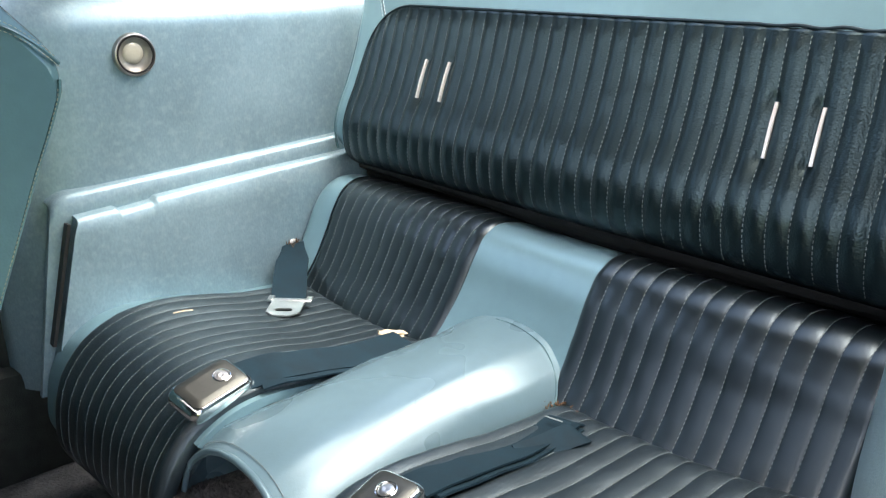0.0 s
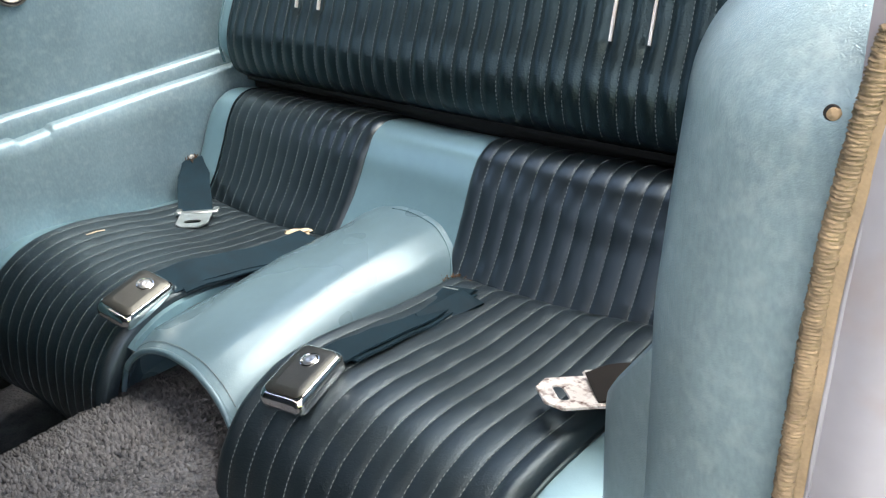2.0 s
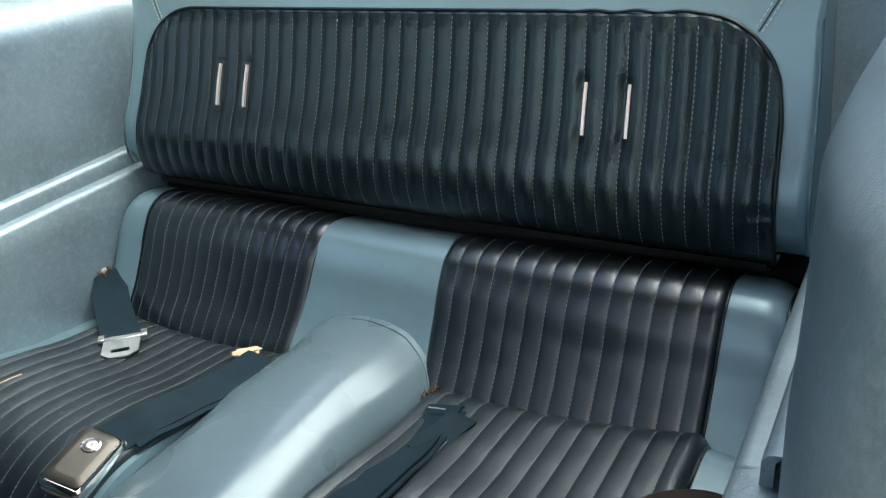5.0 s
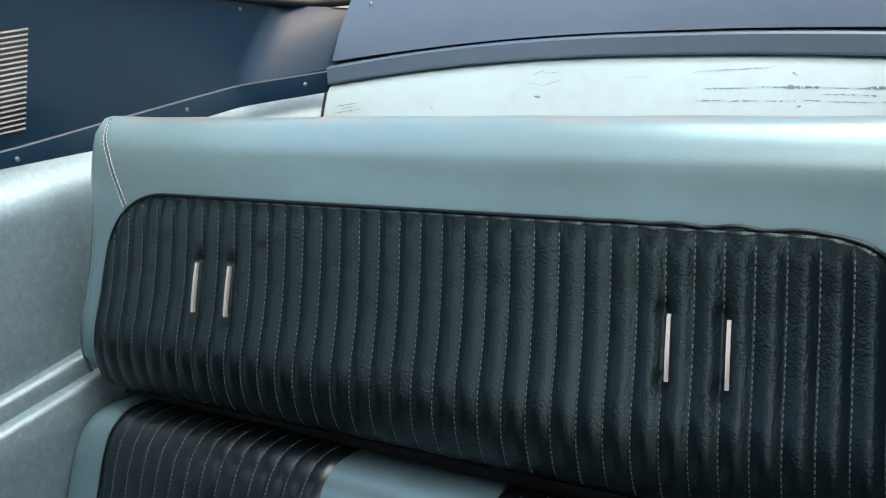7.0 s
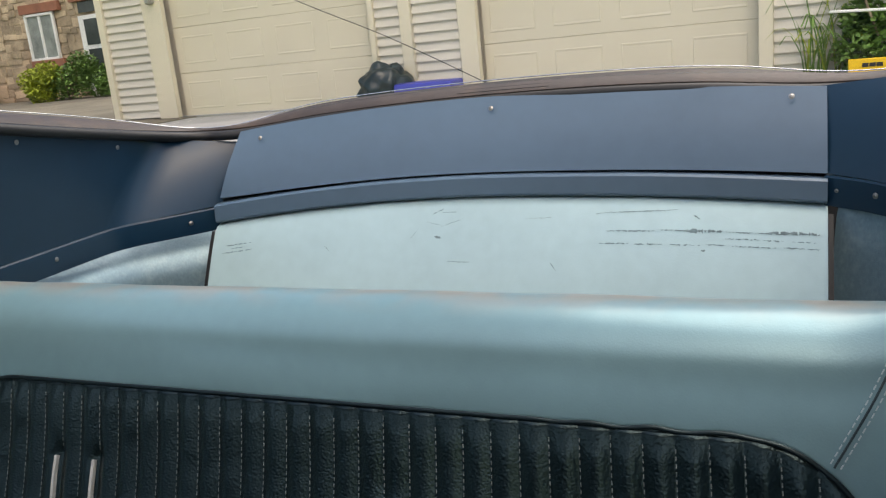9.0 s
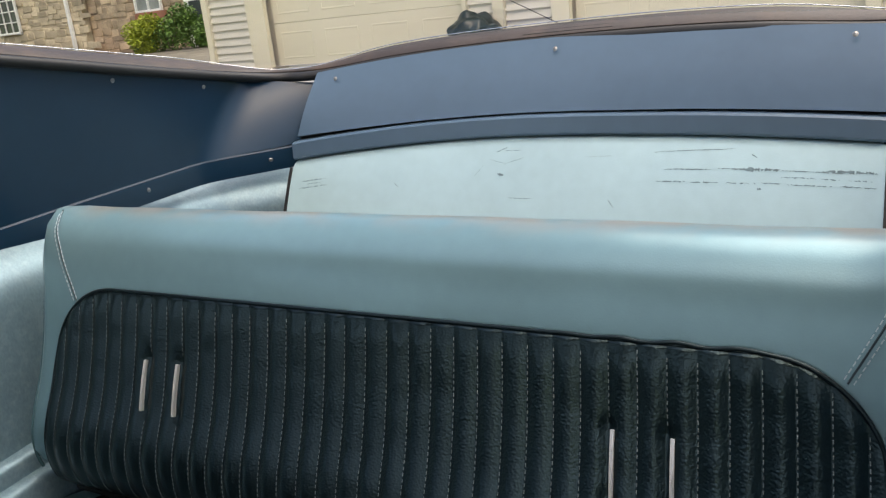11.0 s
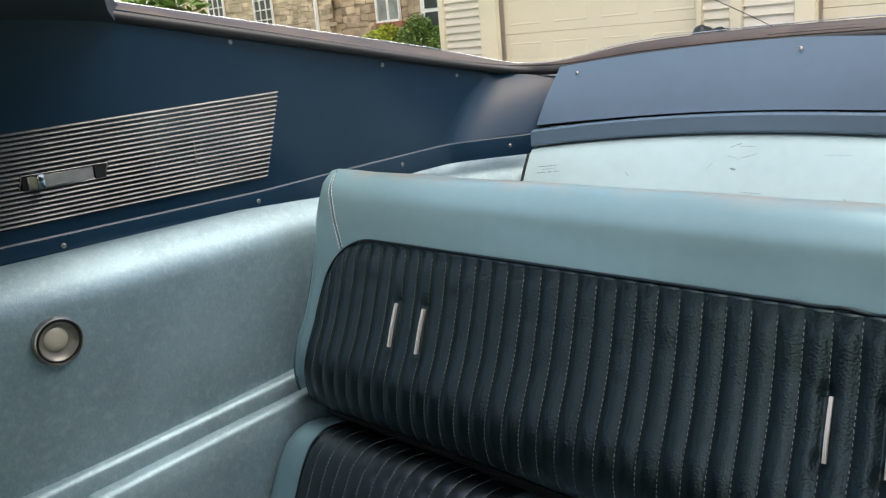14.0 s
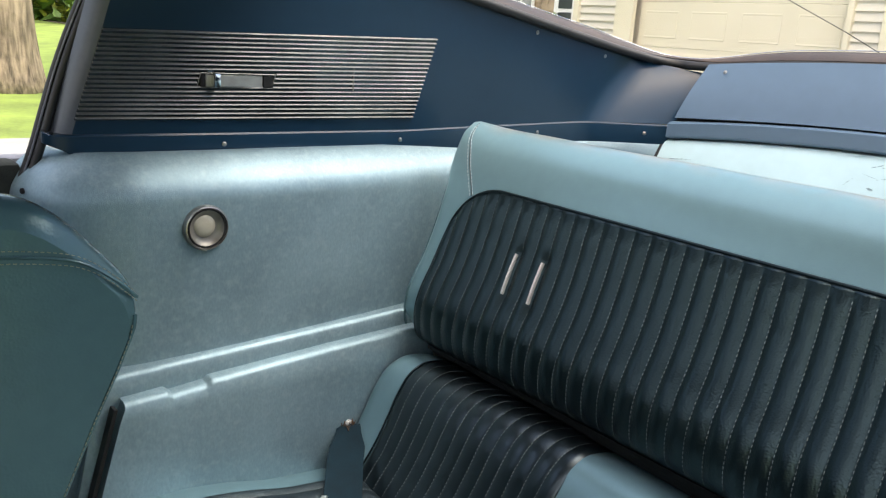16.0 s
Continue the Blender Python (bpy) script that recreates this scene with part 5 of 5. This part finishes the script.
jamb = part("door_1", shell("door_1", [[(0.711 + 0.16 * s, -0.606 + 0.03 * s - 0.012 * math.sin(8 * s), z) for z in np.linspace(0.1, 0.95, 10)] for s in np.linspace(0, 1, 12)], (0, 0.03, 0)), JAMB)
tagged(jamb, "lavender-grey painted door jamb beside the windlace", "door jamb", kind="structure")
button = thing("trim_button", (0.69, -0.606, 0.855), "small tan plastic trim button on the quarter panel", "trim button")
part("head", lathe("head", [(0, 0.0016), (0.0016, 0.0014), (0.0026, 0.0006), (0.0028, -0.002), (0, -0.002)], pose(0.7040, -0.6115, 0.852, 90, 0, 0), 20), WINDLACE, button)
part("washer", lathe("washer", [(0, 0.0002), (0.0034, 0.0002), (0.0036, -0.001), (0, -0.001)], pose(0.7030, -0.6102, 0.852, 90, 0, 0), 20), DARK, button)


# ---- passenger door opening: weatherstrip, door top ----
ws = thing("weatherstrip", (-0.66, -0.56, 0.93), "black rubber weatherstrip along the front of the pillar", "door seal")
EDGE_RUN = curve_through([(-0.676, -0.586, 0.85), (-0.674, -0.566, 0.905), (-0.675, -0.552, 0.95), (-0.672, -0.530, 1.02), (-0.661, -0.501, 1.10), (-0.649, -0.474, 1.17), (-0.634, -0.446, 1.235)], 30)
part("strip", tube("strip", EDGE_RUN + np.array((0.005, 0.004, 0)), 0.0060, 10), RUBBERSHADE, ws)
part("outer_strip", tube("outer_strip", EDGE_RUN + np.array((-0.004, -0.003, 0)), 0.0060, 10), RUBBERSHADE, ws)
part("bead", tube("bead", EDGE_RUN + np.array((0.0015, -0.0045, 0)), 0.0016, 6), EDGEPAINT, ws, "thin pale bead")
ob = part("door_2", box("door_2", (0.06, 0.98, 0.735), 0.02, at=(-0.705, -1.108, 0.5325)), PANEL)
part("window_felt", box("window_felt", (0.045, 0.98, 0.022), 0.006, 2, at=(-0.708, -1.108, 0.909)), JUTE, ob, "brown window felt strip")
tagged(ob, "grey-blue passenger door with its window down", "car door", kind="structure")

# ---- outdoors ----
ASPHALT = mat("concrete_drive", (0.30, 0.305, 0.30), 0.9, 0, 0.15, 1.5, 0.4, 60)
WORNPATH = mat("worn_dirt_path", (0.15, 0.135, 0.10), 0.95, 0, 0.3, 1.2, 0.5, 40)
GRASS = mat("lawn", (0.19, 0.27, 0.05), 0.9, 0, 0.35, 2.0, 0.8, 40)
SIDING = mat("cream_siding", (0.60, 0.57, 0.49), 0.55, 0, 0.05, 2)
DOORPAINT = mat("cream_garage_paint", (0.63, 0.585, 0.46), 0.5, 0, 0.05, 2)
TRIMPAINT = mat("cream_trim_paint", (0.67, 0.62, 0.48), 0.5, 0, 0.05, 2)
STONE = mat("sandstone", (0.41, 0.325, 0.215), 0.9, 0, 0.45, 1.6, 0.8, 12, stain=((0.35, 0.22, 0.14), 0.6), stain_scale=0.8)
PALESTONE = mat("pale_sandstone", (0.49, 0.415, 0.285), 0.9, 0, 0.3, 1.5, 0.8, 12)
islands(STONE, 0.35)
islands(PALESTONE, 0.3)
CURTAIN = mat("curtained_pane", (0.26, 0.29, 0.27), 0.15, 0, 0.35, 2.5)
LINTEL = mat("red_brown_lintel", (0.28, 0.12, 0.07), 0.8, 0, 0.2, 3)
WHITE = mat("white_paint", (0.75, 0.76, 0.72), 0.5, 0, 0.05, 3)
DARKPANE = mat("dark_pane", (0.05, 0.06, 0.06), 0.15, 0, 0.3, 2)
BARK = mat("tree_bark", (0.27, 0.21, 0.145), 0.9, 0, 0.55, 2.2, 1.0, 14, stretch=(1.0, 1.0, 0.12), mix2=1.3)
LEAF = mat("green_leaf", (0.105, 0.20, 0.035), 0.6, 0, 0.4, 3)
LEAFY = mat("yellow_green_leaf", (0.30, 0.36, 0.03), 0.6, 0, 0.3, 3)
BAG = mat("black_plastic_bag", (0.014, 0.028, 0.032), 0.3, 0, 0.3, 6)
BLUEPLASTIC = mat("blue_plastic", (0.05, 0.06, 0.38), 0.4, 0, 0.1, 6)
YELLOW = mat("yellow_plastic", (0.80, 0.50, 0.01), 0.4, 0, 0.05, 6)


def ground_z(x, y):
    s = min(1, max(0, (y - 1.2) / 5.5))
    z = -0.05 + 0.60 * s * s * (3 - 2 * s) + 0.006 * max(0, y - 8)
    return z + 0.033 * max(0, -x - 1.5) * (1 - s)


gx = np.concatenate([[-900, -300, -100, -50], np.linspace(-30, 14, 60), [30, 80, 300, 900]])
gy = np.concatenate([[-900, -300, -80, -30], np.linspace(-12, 30, 60), [60, 150, 400, 900]])
ground = part("ground", shell("ground", [[(x, y, ground_z(x, y)) for x in gx] for y in gy], (0, 0, -0.3)), GRASS)
tagged(ground, "mown green lawn rising gently", "lawn", kind="structure")
drive = part("road", shell("road", [[(x, y, ground_z(x, y) + 0.02) for x in np.linspace(-6.2, 2.2, 30)] for y in np.linspace(-6, 7.6, 50)], (0, 0, -0.05)), ASPHALT)
tagged(drive, "pale concrete driveway in front of the garage", "driveway", kind="structure")

walk_way = part("pavement", shell("pavement", [[(x, y, ground_z(x, y) + 0.025) for x in np.linspace(-30, -6.25, 40)] for y in np.linspace(5.5, 17.2, 30)], (0, 0, -0.05)), WORNPATH)
tagged(walk_way, "pale paved yard in front of the stone house", "paved yard", kind="structure")

# the garage: its face runs along gx_, slightly turned
GT = Matrix.Translation((-3.05, 7.53, 0)) @ Matrix.Rotation(-math.atan(0.075), 4, "Z")


def g_obj(name, size, at, material, parent, bevel=0.006, label=""):
    me = box(name, size, bevel, 1, at)
    me.transform(GT)
    return part(name, me, material, parent, label)


garage = thing("garage", GT @ Vector((0, 0, 0.5)), "cream vinyl-sided garage with two raised-panel doors", "garage")


def siding(x0, x1, z0, z1, parent, y=0.0):
    z, h = z0, 0.096
    while z < z1:
        me = mesh_of("siding_board", [(x0, y - 0.034, z), (x1, y - 0.034, z), (x1, y - 0.004, z + h), (x0, y - 0.004, z + h), (x0, y + 0.02, z), (x1, y + 0.02, z), (x1, y + 0.02, z + h), (x0, y + 0.02, z + h)], [(0, 1, 2, 3), (0, 4, 5, 1), (1, 5, 6, 2), (0, 3, 7, 4), (4, 7, 6, 5), (3, 2, 6, 7)], False)
        me.transform(GT)
        part("siding_board", recalc(me), SIDING, parent)
        z += h


def garage_door(x0, x1, z0, parent):
    n, rows, h = 4, 4, 0.533
    w = (x1 - x0) / n
    for r in range(rows):
        sec = g_obj("door_section", (x1 - x0, 0.04, h - 0.002), ((x0 + x1) / 2, 0.10, z0 + h * (r + 0.5)), DOORPAINT, parent, 0.004)
        for c in range(n):
            cx, cz = x0 + w * (c + 0.5), z0 + h * (r + 0.5)
            a, b = w * 0.36, h * 0.30
            V, lv = [], [(1.0, 1.0, 0.0795), (0.975, 0.94, 0.0750), (0.94, 0.82, 0.0790), (0.92, 0.76, 0.0780)]
            for fx, fz, y in lv:
                V += [(cx + sx * a * fx, y, cz + sz * b * fz) for sx, sz in ((-1, -1), (1, -1), (1, 1), (-1, 1))]
            F = [(i * 4 + k, i * 4 + (k + 1) % 4, i * 4 + 4 + (k + 1) % 4, i * 4 + 4 + k) for i in range(3) for k in range(4)] + [(12, 13, 14, 15)]
            me = mesh_of("raised_panel", V, F, False)
            me.transform(GT)
            part("raised_panel", recalc(me), DOORPAINT, sec)


gz = 0.53
g_obj("wall", (8.4, 0.1, 3.2), (0.0, 0.19, gz + 1.3), SIDING, garage)
siding(-4.40, -3.72, gz + 0.06, 3.2, garage)
siding(-0.56, -0.26, gz + 0.06, 3.2, garage)
siding(-0.12, 0.40, gz + 0.06, 3.2, garage)
siding(3.30, 4.3, gz + 0.06, 3.2, garage)
for x0, x1 in ((-3.42, -0.62), (0.60, 3.18)):
    garage_door(x0, x1, gz + 0.02, garage)
for xc, w in ((-4.44, 0.10), (-3.57, 0.30), (-0.59, 0.06), (-0.19, 0.13), (0.50, 0.20), (3.25, 0.12)):
    g_obj("trim_board", (w, 0.07, 3.0), (xc, -0.03, gz + 1.45), TRIMPAINT, garage)
g_obj("roof_band", (9.0, 0.5, 0.2), (0, 0.0, 3.5), TRIMPAINT, garage)
g_obj("foundation", (8.5, 0.16, 0.30), (0, 0.09, gz - 0.1), ASPHALT, garage)
g_obj("wall_lamp", (0.10, 0.10, 0.22), (-3.55, -0.09, 2.02), PLATE, garage, 0.02, "grey wall lamp")
# end wall, running back
me = box("end_wall", (0.1, 6.0, 3.1), 0.01, 1, (-4.42, 3.1, gz + 1.35))
me.transform(GT)
part("end_wall", me, SIDING, garage)

# stone house further back
HT = Matrix.Translation((-17.1, 17.0, 0)) @ Matrix.Rotation(-math.atan(0.075), 4, "Z")
house = thing("house", HT @ Vector((0, 0, 0.5)), "rough tan sandstone house with red-brown lintels", "house")


def h_obj(name, size, at, material, parent, bevel=0.01, label=""):
    me = box(name, size, bevel, 1, at)
    me.transform(HT)
    return part(name, me, material, parent, label)


h_obj("wall", (9.0, 0.5, 7.0), (0.6, 0.25, 3.4), STONE, house)
h_obj("wall", (13.0, 0.5, 7.0), (-10.4, 0.05, 3.4), PALESTONE, house)
rng = random.Random(11)
stones_a, stones_b = [], []
for x0, x1, yy, store in ((-3.8, 3.2, 0.0, stones_a), (-14.0, -3.9, -0.2, stones_b)):
    z = 0.3
    while z < 4.4:
        h = rng.uniform(0.12, 0.26)
        x = x0
        while x < x1:
            w = rng.uniform(0.2, 0.6)
            store.append(box("stone", (w - 0.016, 0.05, h - 0.016), 0.012, 1, (x + w / 2, yy - rng.uniform(-0.008, 0.010), z + h / 2 + rng.uniform(-0.05, 0.05)), Matrix.Translation((x + w / 2, 0, z + h / 2)) @ Matrix.Rotation(rng.uniform(-0.09, 0.09), 4, "Y") @ Matrix.Translation((-x - w / 2, 0, -z - h / 2))))
            x += w
        z += h
for store, material in ((stones_a, STONE), (stones_b, PALESTONE)):
    me = joined("stonework", store)
    me.transform(HT)
    ob = part("stonework", me, material, house)
    ob["kind"] = "stuff"


def house_window(x, z, w, h, panes, parent, pane=None):
    win = h_obj("window", (w, 0.06, h), (x, -0.24 if x < -3.9 else -0.05, z), pane or DARKPANE, parent, 0.004)
    y = (-0.28 if x < -3.9 else -0.09)
    for s in (-1, 1):
        h_obj("frame", (0.07, 0.08, h + 0.1), (x + s * w / 2, y, z), WHITE, win)
        h_obj("frame", (w + 0.07, 0.08, 0.07), (x, y, z + s * h / 2), WHITE, win)
    for i in range(1, panes[0]):
        h_obj("bar", (0.035 if panes[0] > 2 else 0.07, 0.06, h), (x - w / 2 + w * i / panes[0], y, z), WHITE, win)
    for i in range(1, panes[1]):
        h_obj("bar", (w, 0.06, 0.035), (x, y, z - h / 2 + h * i / panes[1]), WHITE, win)
    return win


house_window(-1.05, 2.28, 1.05, 1.15, (2, 1), house, CURTAIN)
h_obj("lintel", (1.5, 0.14, 0.24), (-0.98, -0.08, 3.02), LINTEL, house)
h_obj("sill", (1.25, 0.18, 0.20), (-0.98, -0.08, 1.58), LINTEL, house)
for x in (-14.2, -10.9, -7.6):
    house_window(x, 2.55, 1.15, 2.0, (3, 6), house)
h_obj("downspout", (0.10, 0.10, 5.0), (-4.4, -0.30, 2.8), WHITE, house)
door = h_obj("door", (0.95, 0.07, 2.05), (0.85, -0.05, 1.65), WHITE, house, label="white storm door with two glass panes")
h_obj("pane", (0.55, 0.03, 0.65), (0.85, -0.09, 2.25), DARKPANE, door)
h_obj("pane", (0.55, 0.03, 0.65), (0.85, -0.09, 1.50), DARKPANE, door)
h_obj("transom", (0.85, 0.05, 0.28), (0.85, -0.05, 2.88), DARKPANE, house)
h_obj("lintel", (1.3, 0.14, 0.20), (0.85, -0.08, 3.13), LINTEL, house)


def leaf_cloud(name, centres, count, size, seed):
    """Many small folded leaves round the given centres (x, y, z, radius)."""
    rng = random.Random(seed)
    V, F = [], []
    for i in range(count):
        cx, cy, cz, r = rng.choice(centres)
        d = Vector((rng.gauss(0, 1), rng.gauss(0, 1), rng.gauss(0, 1))).normalized() * r * rng.random() ** 0.4
        p = Vector((cx, cy, cz)) + Vector((d.x, d.y, d.z * 0.85))
        q = Euler((rng.uniform(-0.9, 0.9), rng.uniform(-0.9, 0.9), rng.uniform(0, 6.3))).to_matrix()
        s = size * rng.uniform(0.6, 1.3)
        b = len(V)
        for v in ((-0.5, 0, 0), (0, -0.28, 0.06), (0.5, 0, 0), (0, 0.28, 0.06)):
            V.append(p + q @ (Vector(v) * s))
        F += [(b, b + 1, b + 2), (b, b + 2, b + 3)]
    return mesh_of(name, V, F, False)


def shrub(at, blobs, mats, seed, label):
    t = thing("shrub", at, label, "shrub")
    for k, (material, centres, count, size) in enumerate(blobs):
        c = [(at[0] + a, at[1] + b, at[2] + z, r) for a, b, z, r in centres]
        part("foliage", leaf_cloud("foliage", c, count, size, seed + k), material, t)
    stems = []
    for k in range(5):
        a = k * 1.3
        stems.append(tube("s", [Vector(at), Vector(at) + Vector((0.2 * math.cos(a), 0.2 * math.sin(a), 0.35)), Vector(at) + Vector((0.4 * math.cos(a), 0.4 * math.sin(a), 0.75))], 0.009, 6))
    part("stems", joined("stems", stems), BARK, t)
    return t


bx, by = -16.6, 16.0
shrub((bx, by, ground_z(bx, by)), [(LEAF, [(0.3, 0, 0.5, 0.55), (0.9, 0.1, 0.45, 0.5), (-0.3, 0, 0.4, 0.5), (0.6, 0, 0.85, 0.4), (1.4, 0, 0.3, 0.4), (-0.9, 0, 0.3, 0.4)], 5600, 0.10), (LEAFY, [(-0.8, -0.3, 0.55, 0.4), (-0.3, -0.3, 0.7, 0.4), (-0.5, -0.4, 0.3, 0.4)], 2400, 0.10)], None, 3, "leafy green shrub with yellow tips beside the house wall")
px, py = 1.15, 7.12
shrub((px, py, ground_z(px, py)), [(LEAF, [(-0.22, 0.0, 0.2, 0.25), (0.1, -0.05, 0.3, 0.3), (-0.22, 0.0, 0.45, 0.20), (-0.10, 0.05, 0.85, 0.26), (-0.12, 0.05, 1.25, 0.26), (0.25, 0.1, 1.1, 0.4), (0.5, 0.2, 0.7, 0.5), (0.4, 0.1, 1.6, 0.4)], 5200, 0.075), (LEAFY, [(-0.2, -0.1, 0.75, 0.15), (-0.05, -0.15, 1.3, 0.2)], 260, 0.07)], None, 9, "dark green shrub by the corner of the garage")
lily = thing("day_lily", (0.75, 7.15, ground_z(0.75, 7.15)), "clump of long strappy green leaves by the garage", "plant")
rng = random.Random(8)
for k in range(36):
    a, r = rng.uniform(0, 6.28), rng.uniform(0.15, 0.45)
    b = Vector((0.66 + rng.uniform(-0.2, 0.2), 7.15, ground_z(0.75, 7.15)))
    h = rng.uniform(0.35, 0.75)
    pts = [b, b + Vector((r * 0.3 * math.cos(a), r * 0.3 * math.sin(a), h * 0.7)), b + Vector((r * 0.7 * math.cos(a), r * 0.7 * math.sin(a), h)), b + Vector((r * math.cos(a), r * math.sin(a), h * 0.8))]
    part("leaf", ribbon("leaf", curve_through(pts, 8), (-math.sin(a), math.cos(a), 0), 0.013, 0.003), LEAF if k % 3 else LEAFY, lily)

bag = thing("rubbish_bag", (-3.55, 7.3, gz), "tied black plastic rubbish bag beside the garage door", "rubbish bag")
bm = bmesh.new()
bmesh.ops.create_icosphere(bm, subdivisions=4, radius=1)
for v in bm.verts:
    c = v.co
    k = 1 + 0.22 * noise.noise(c * 2.3) + 0.09 * noise.noise(c * 6)
    v.co = Vector((-3.455 + c.x * 0.28 * k, 7.3 + c.y * 0.25 * k, gz + 0.22 + c.z * 0.25 * k))
me = bpy.data.meshes.new("sack")
bm.to_mesh(me)
bm.free()
shade(me)
part("sack", me, BAG, bag)
tray = thing("plastic_lid", (-2.95, 7.25, gz), "blue plastic bin lid standing by the garage", "bin lid")
part("lid", box("lid", (0.62, 0.35, 0.26), 0.03, 2, (-2.95, 7.25, gz + 0.13)), BLUEPLASTIC, tray)
sign = thing("yellow_board", (0.92, 6.9, gz), "yellow plastic board with dark markings by the plants", "sign board")
part("board", box("board", (0.30, 0.02, 0.32), 0.006, 1, (0.95, 6.85, gz + 0.02)), YELLOW, sign)
for k in range(3):
    part("marking", box("marking", (0.045, 0.006, 0.03), 0.001, 1, (0.92 + 0.05 * k, 6.837, gz + 0.13)), RUBBERSHADE, sign)
wire = thing("cable", (-4.9, 7.3, 1.9), "thin dark cable sagging in front of the garage", "cable")
part("line", tube("line", curve_through([(-6.0, 7.2, 2.55), (-4.726, 7.2, 1.915), (-4.056, 7.2, 1.589), (-3.472, 7.2, 1.326), (-2.488, 7.2, 0.817), (-2.2, 7.2, 0.66)], 24), 0.0045, 6), RUBBERSHADE, wire)
bar = thing("clear_tube", (0.9, 7.1, 1.1), "pale clear plastic tube held level over the plants", "tube")
part("pipe", tube("pipe", [(0.66, 6.80, 1.085), (1.0, 6.78, 1.07), (1.6, 6.75, 1.04)], 0.011, 8), WHITE, bar)


def tree(at, radius, height, seed, label):
    t = thing("tree", at, label, "tree")
    rng = random.Random(seed)
    rows = []
    for k in range(20):
        z = height * k / 25
        r = radius * (1 - 0.45 * z / height) + radius * 0.5 * math.exp(-z / 0.35)
        ring = []
        for a in np.linspace(0, 2 * math.pi, 40, endpoint=False):
            g = 0.06 * radius * abs(math.sin(a * 9 + 0.6 * math.sin(z * 2.2) + z * 0.3)) + wobble((math.cos(a) * 2, math.sin(a) * 2, z * 0.8), 1.5, 0.09 * radius)
            ring.append((at[0] + (r + g) * math.cos(a) + 0.03 * z, at[1] + (r + g) * math.sin(a), at[2] + z - 0.1))
        rows.append(ring)
    part("trunk", grid("trunk", rows, True, 80, True), BARK, t)
    limbs, tips = [], []
    top = Vector((at[0] + 0.03 * height, at[1], at[2] + height * 0.75))
    for k in range(7):
        a = k * 0.9 + rng.random() * 0.4
        e = top + Vector((math.cos(a) * rng.uniform(1.5, 2.8), math.sin(a) * rng.uniform(1.5, 2.8), rng.uniform(0.4, 2.4)))
        mid = (top + e) / 2 + Vector((0, 0, 0.4))
        limbs.append(tube("l", curve_through([top, mid, e], 8), radius * 0.22, 8))
        tips += [(*e, 1.1), (*mid, 0.8)]
    part("limb", joined("limb", limbs), BARK, t)
    part("crown", leaf_cloud("crown", tips, 5200, 0.22, seed), LEAF, t)
    return t


tree((-9.3, 1.22, ground_z(-9.3, 1.22)), 0.30, 6.0, 5, "old broad tree with furrowed brown bark on the lawn")
hedge = thing("hedge", (-24, 3, 0.6), "sunlit green bushes along the far edge of the lawn", "hedge", kind="stuff")
rng = random.Random(21)
cs = [(-24 + rng.uniform(-3, 3), rng.uniform(-14, 14), rng.uniform(0.4, 2.8), rng.uniform(0.8, 1.5)) for _ in range(60)]
part("hedge_leaves", leaf_cloud("hedge_leaves", cs, 9000, 0.5, 2), LEAF, hedge)
part("hedge_light_leaves", leaf_cloud("hedge_light_leaves", [c for c in cs if c[2] < 2.2], 4000, 0.4, 6), LEAFY, hedge)
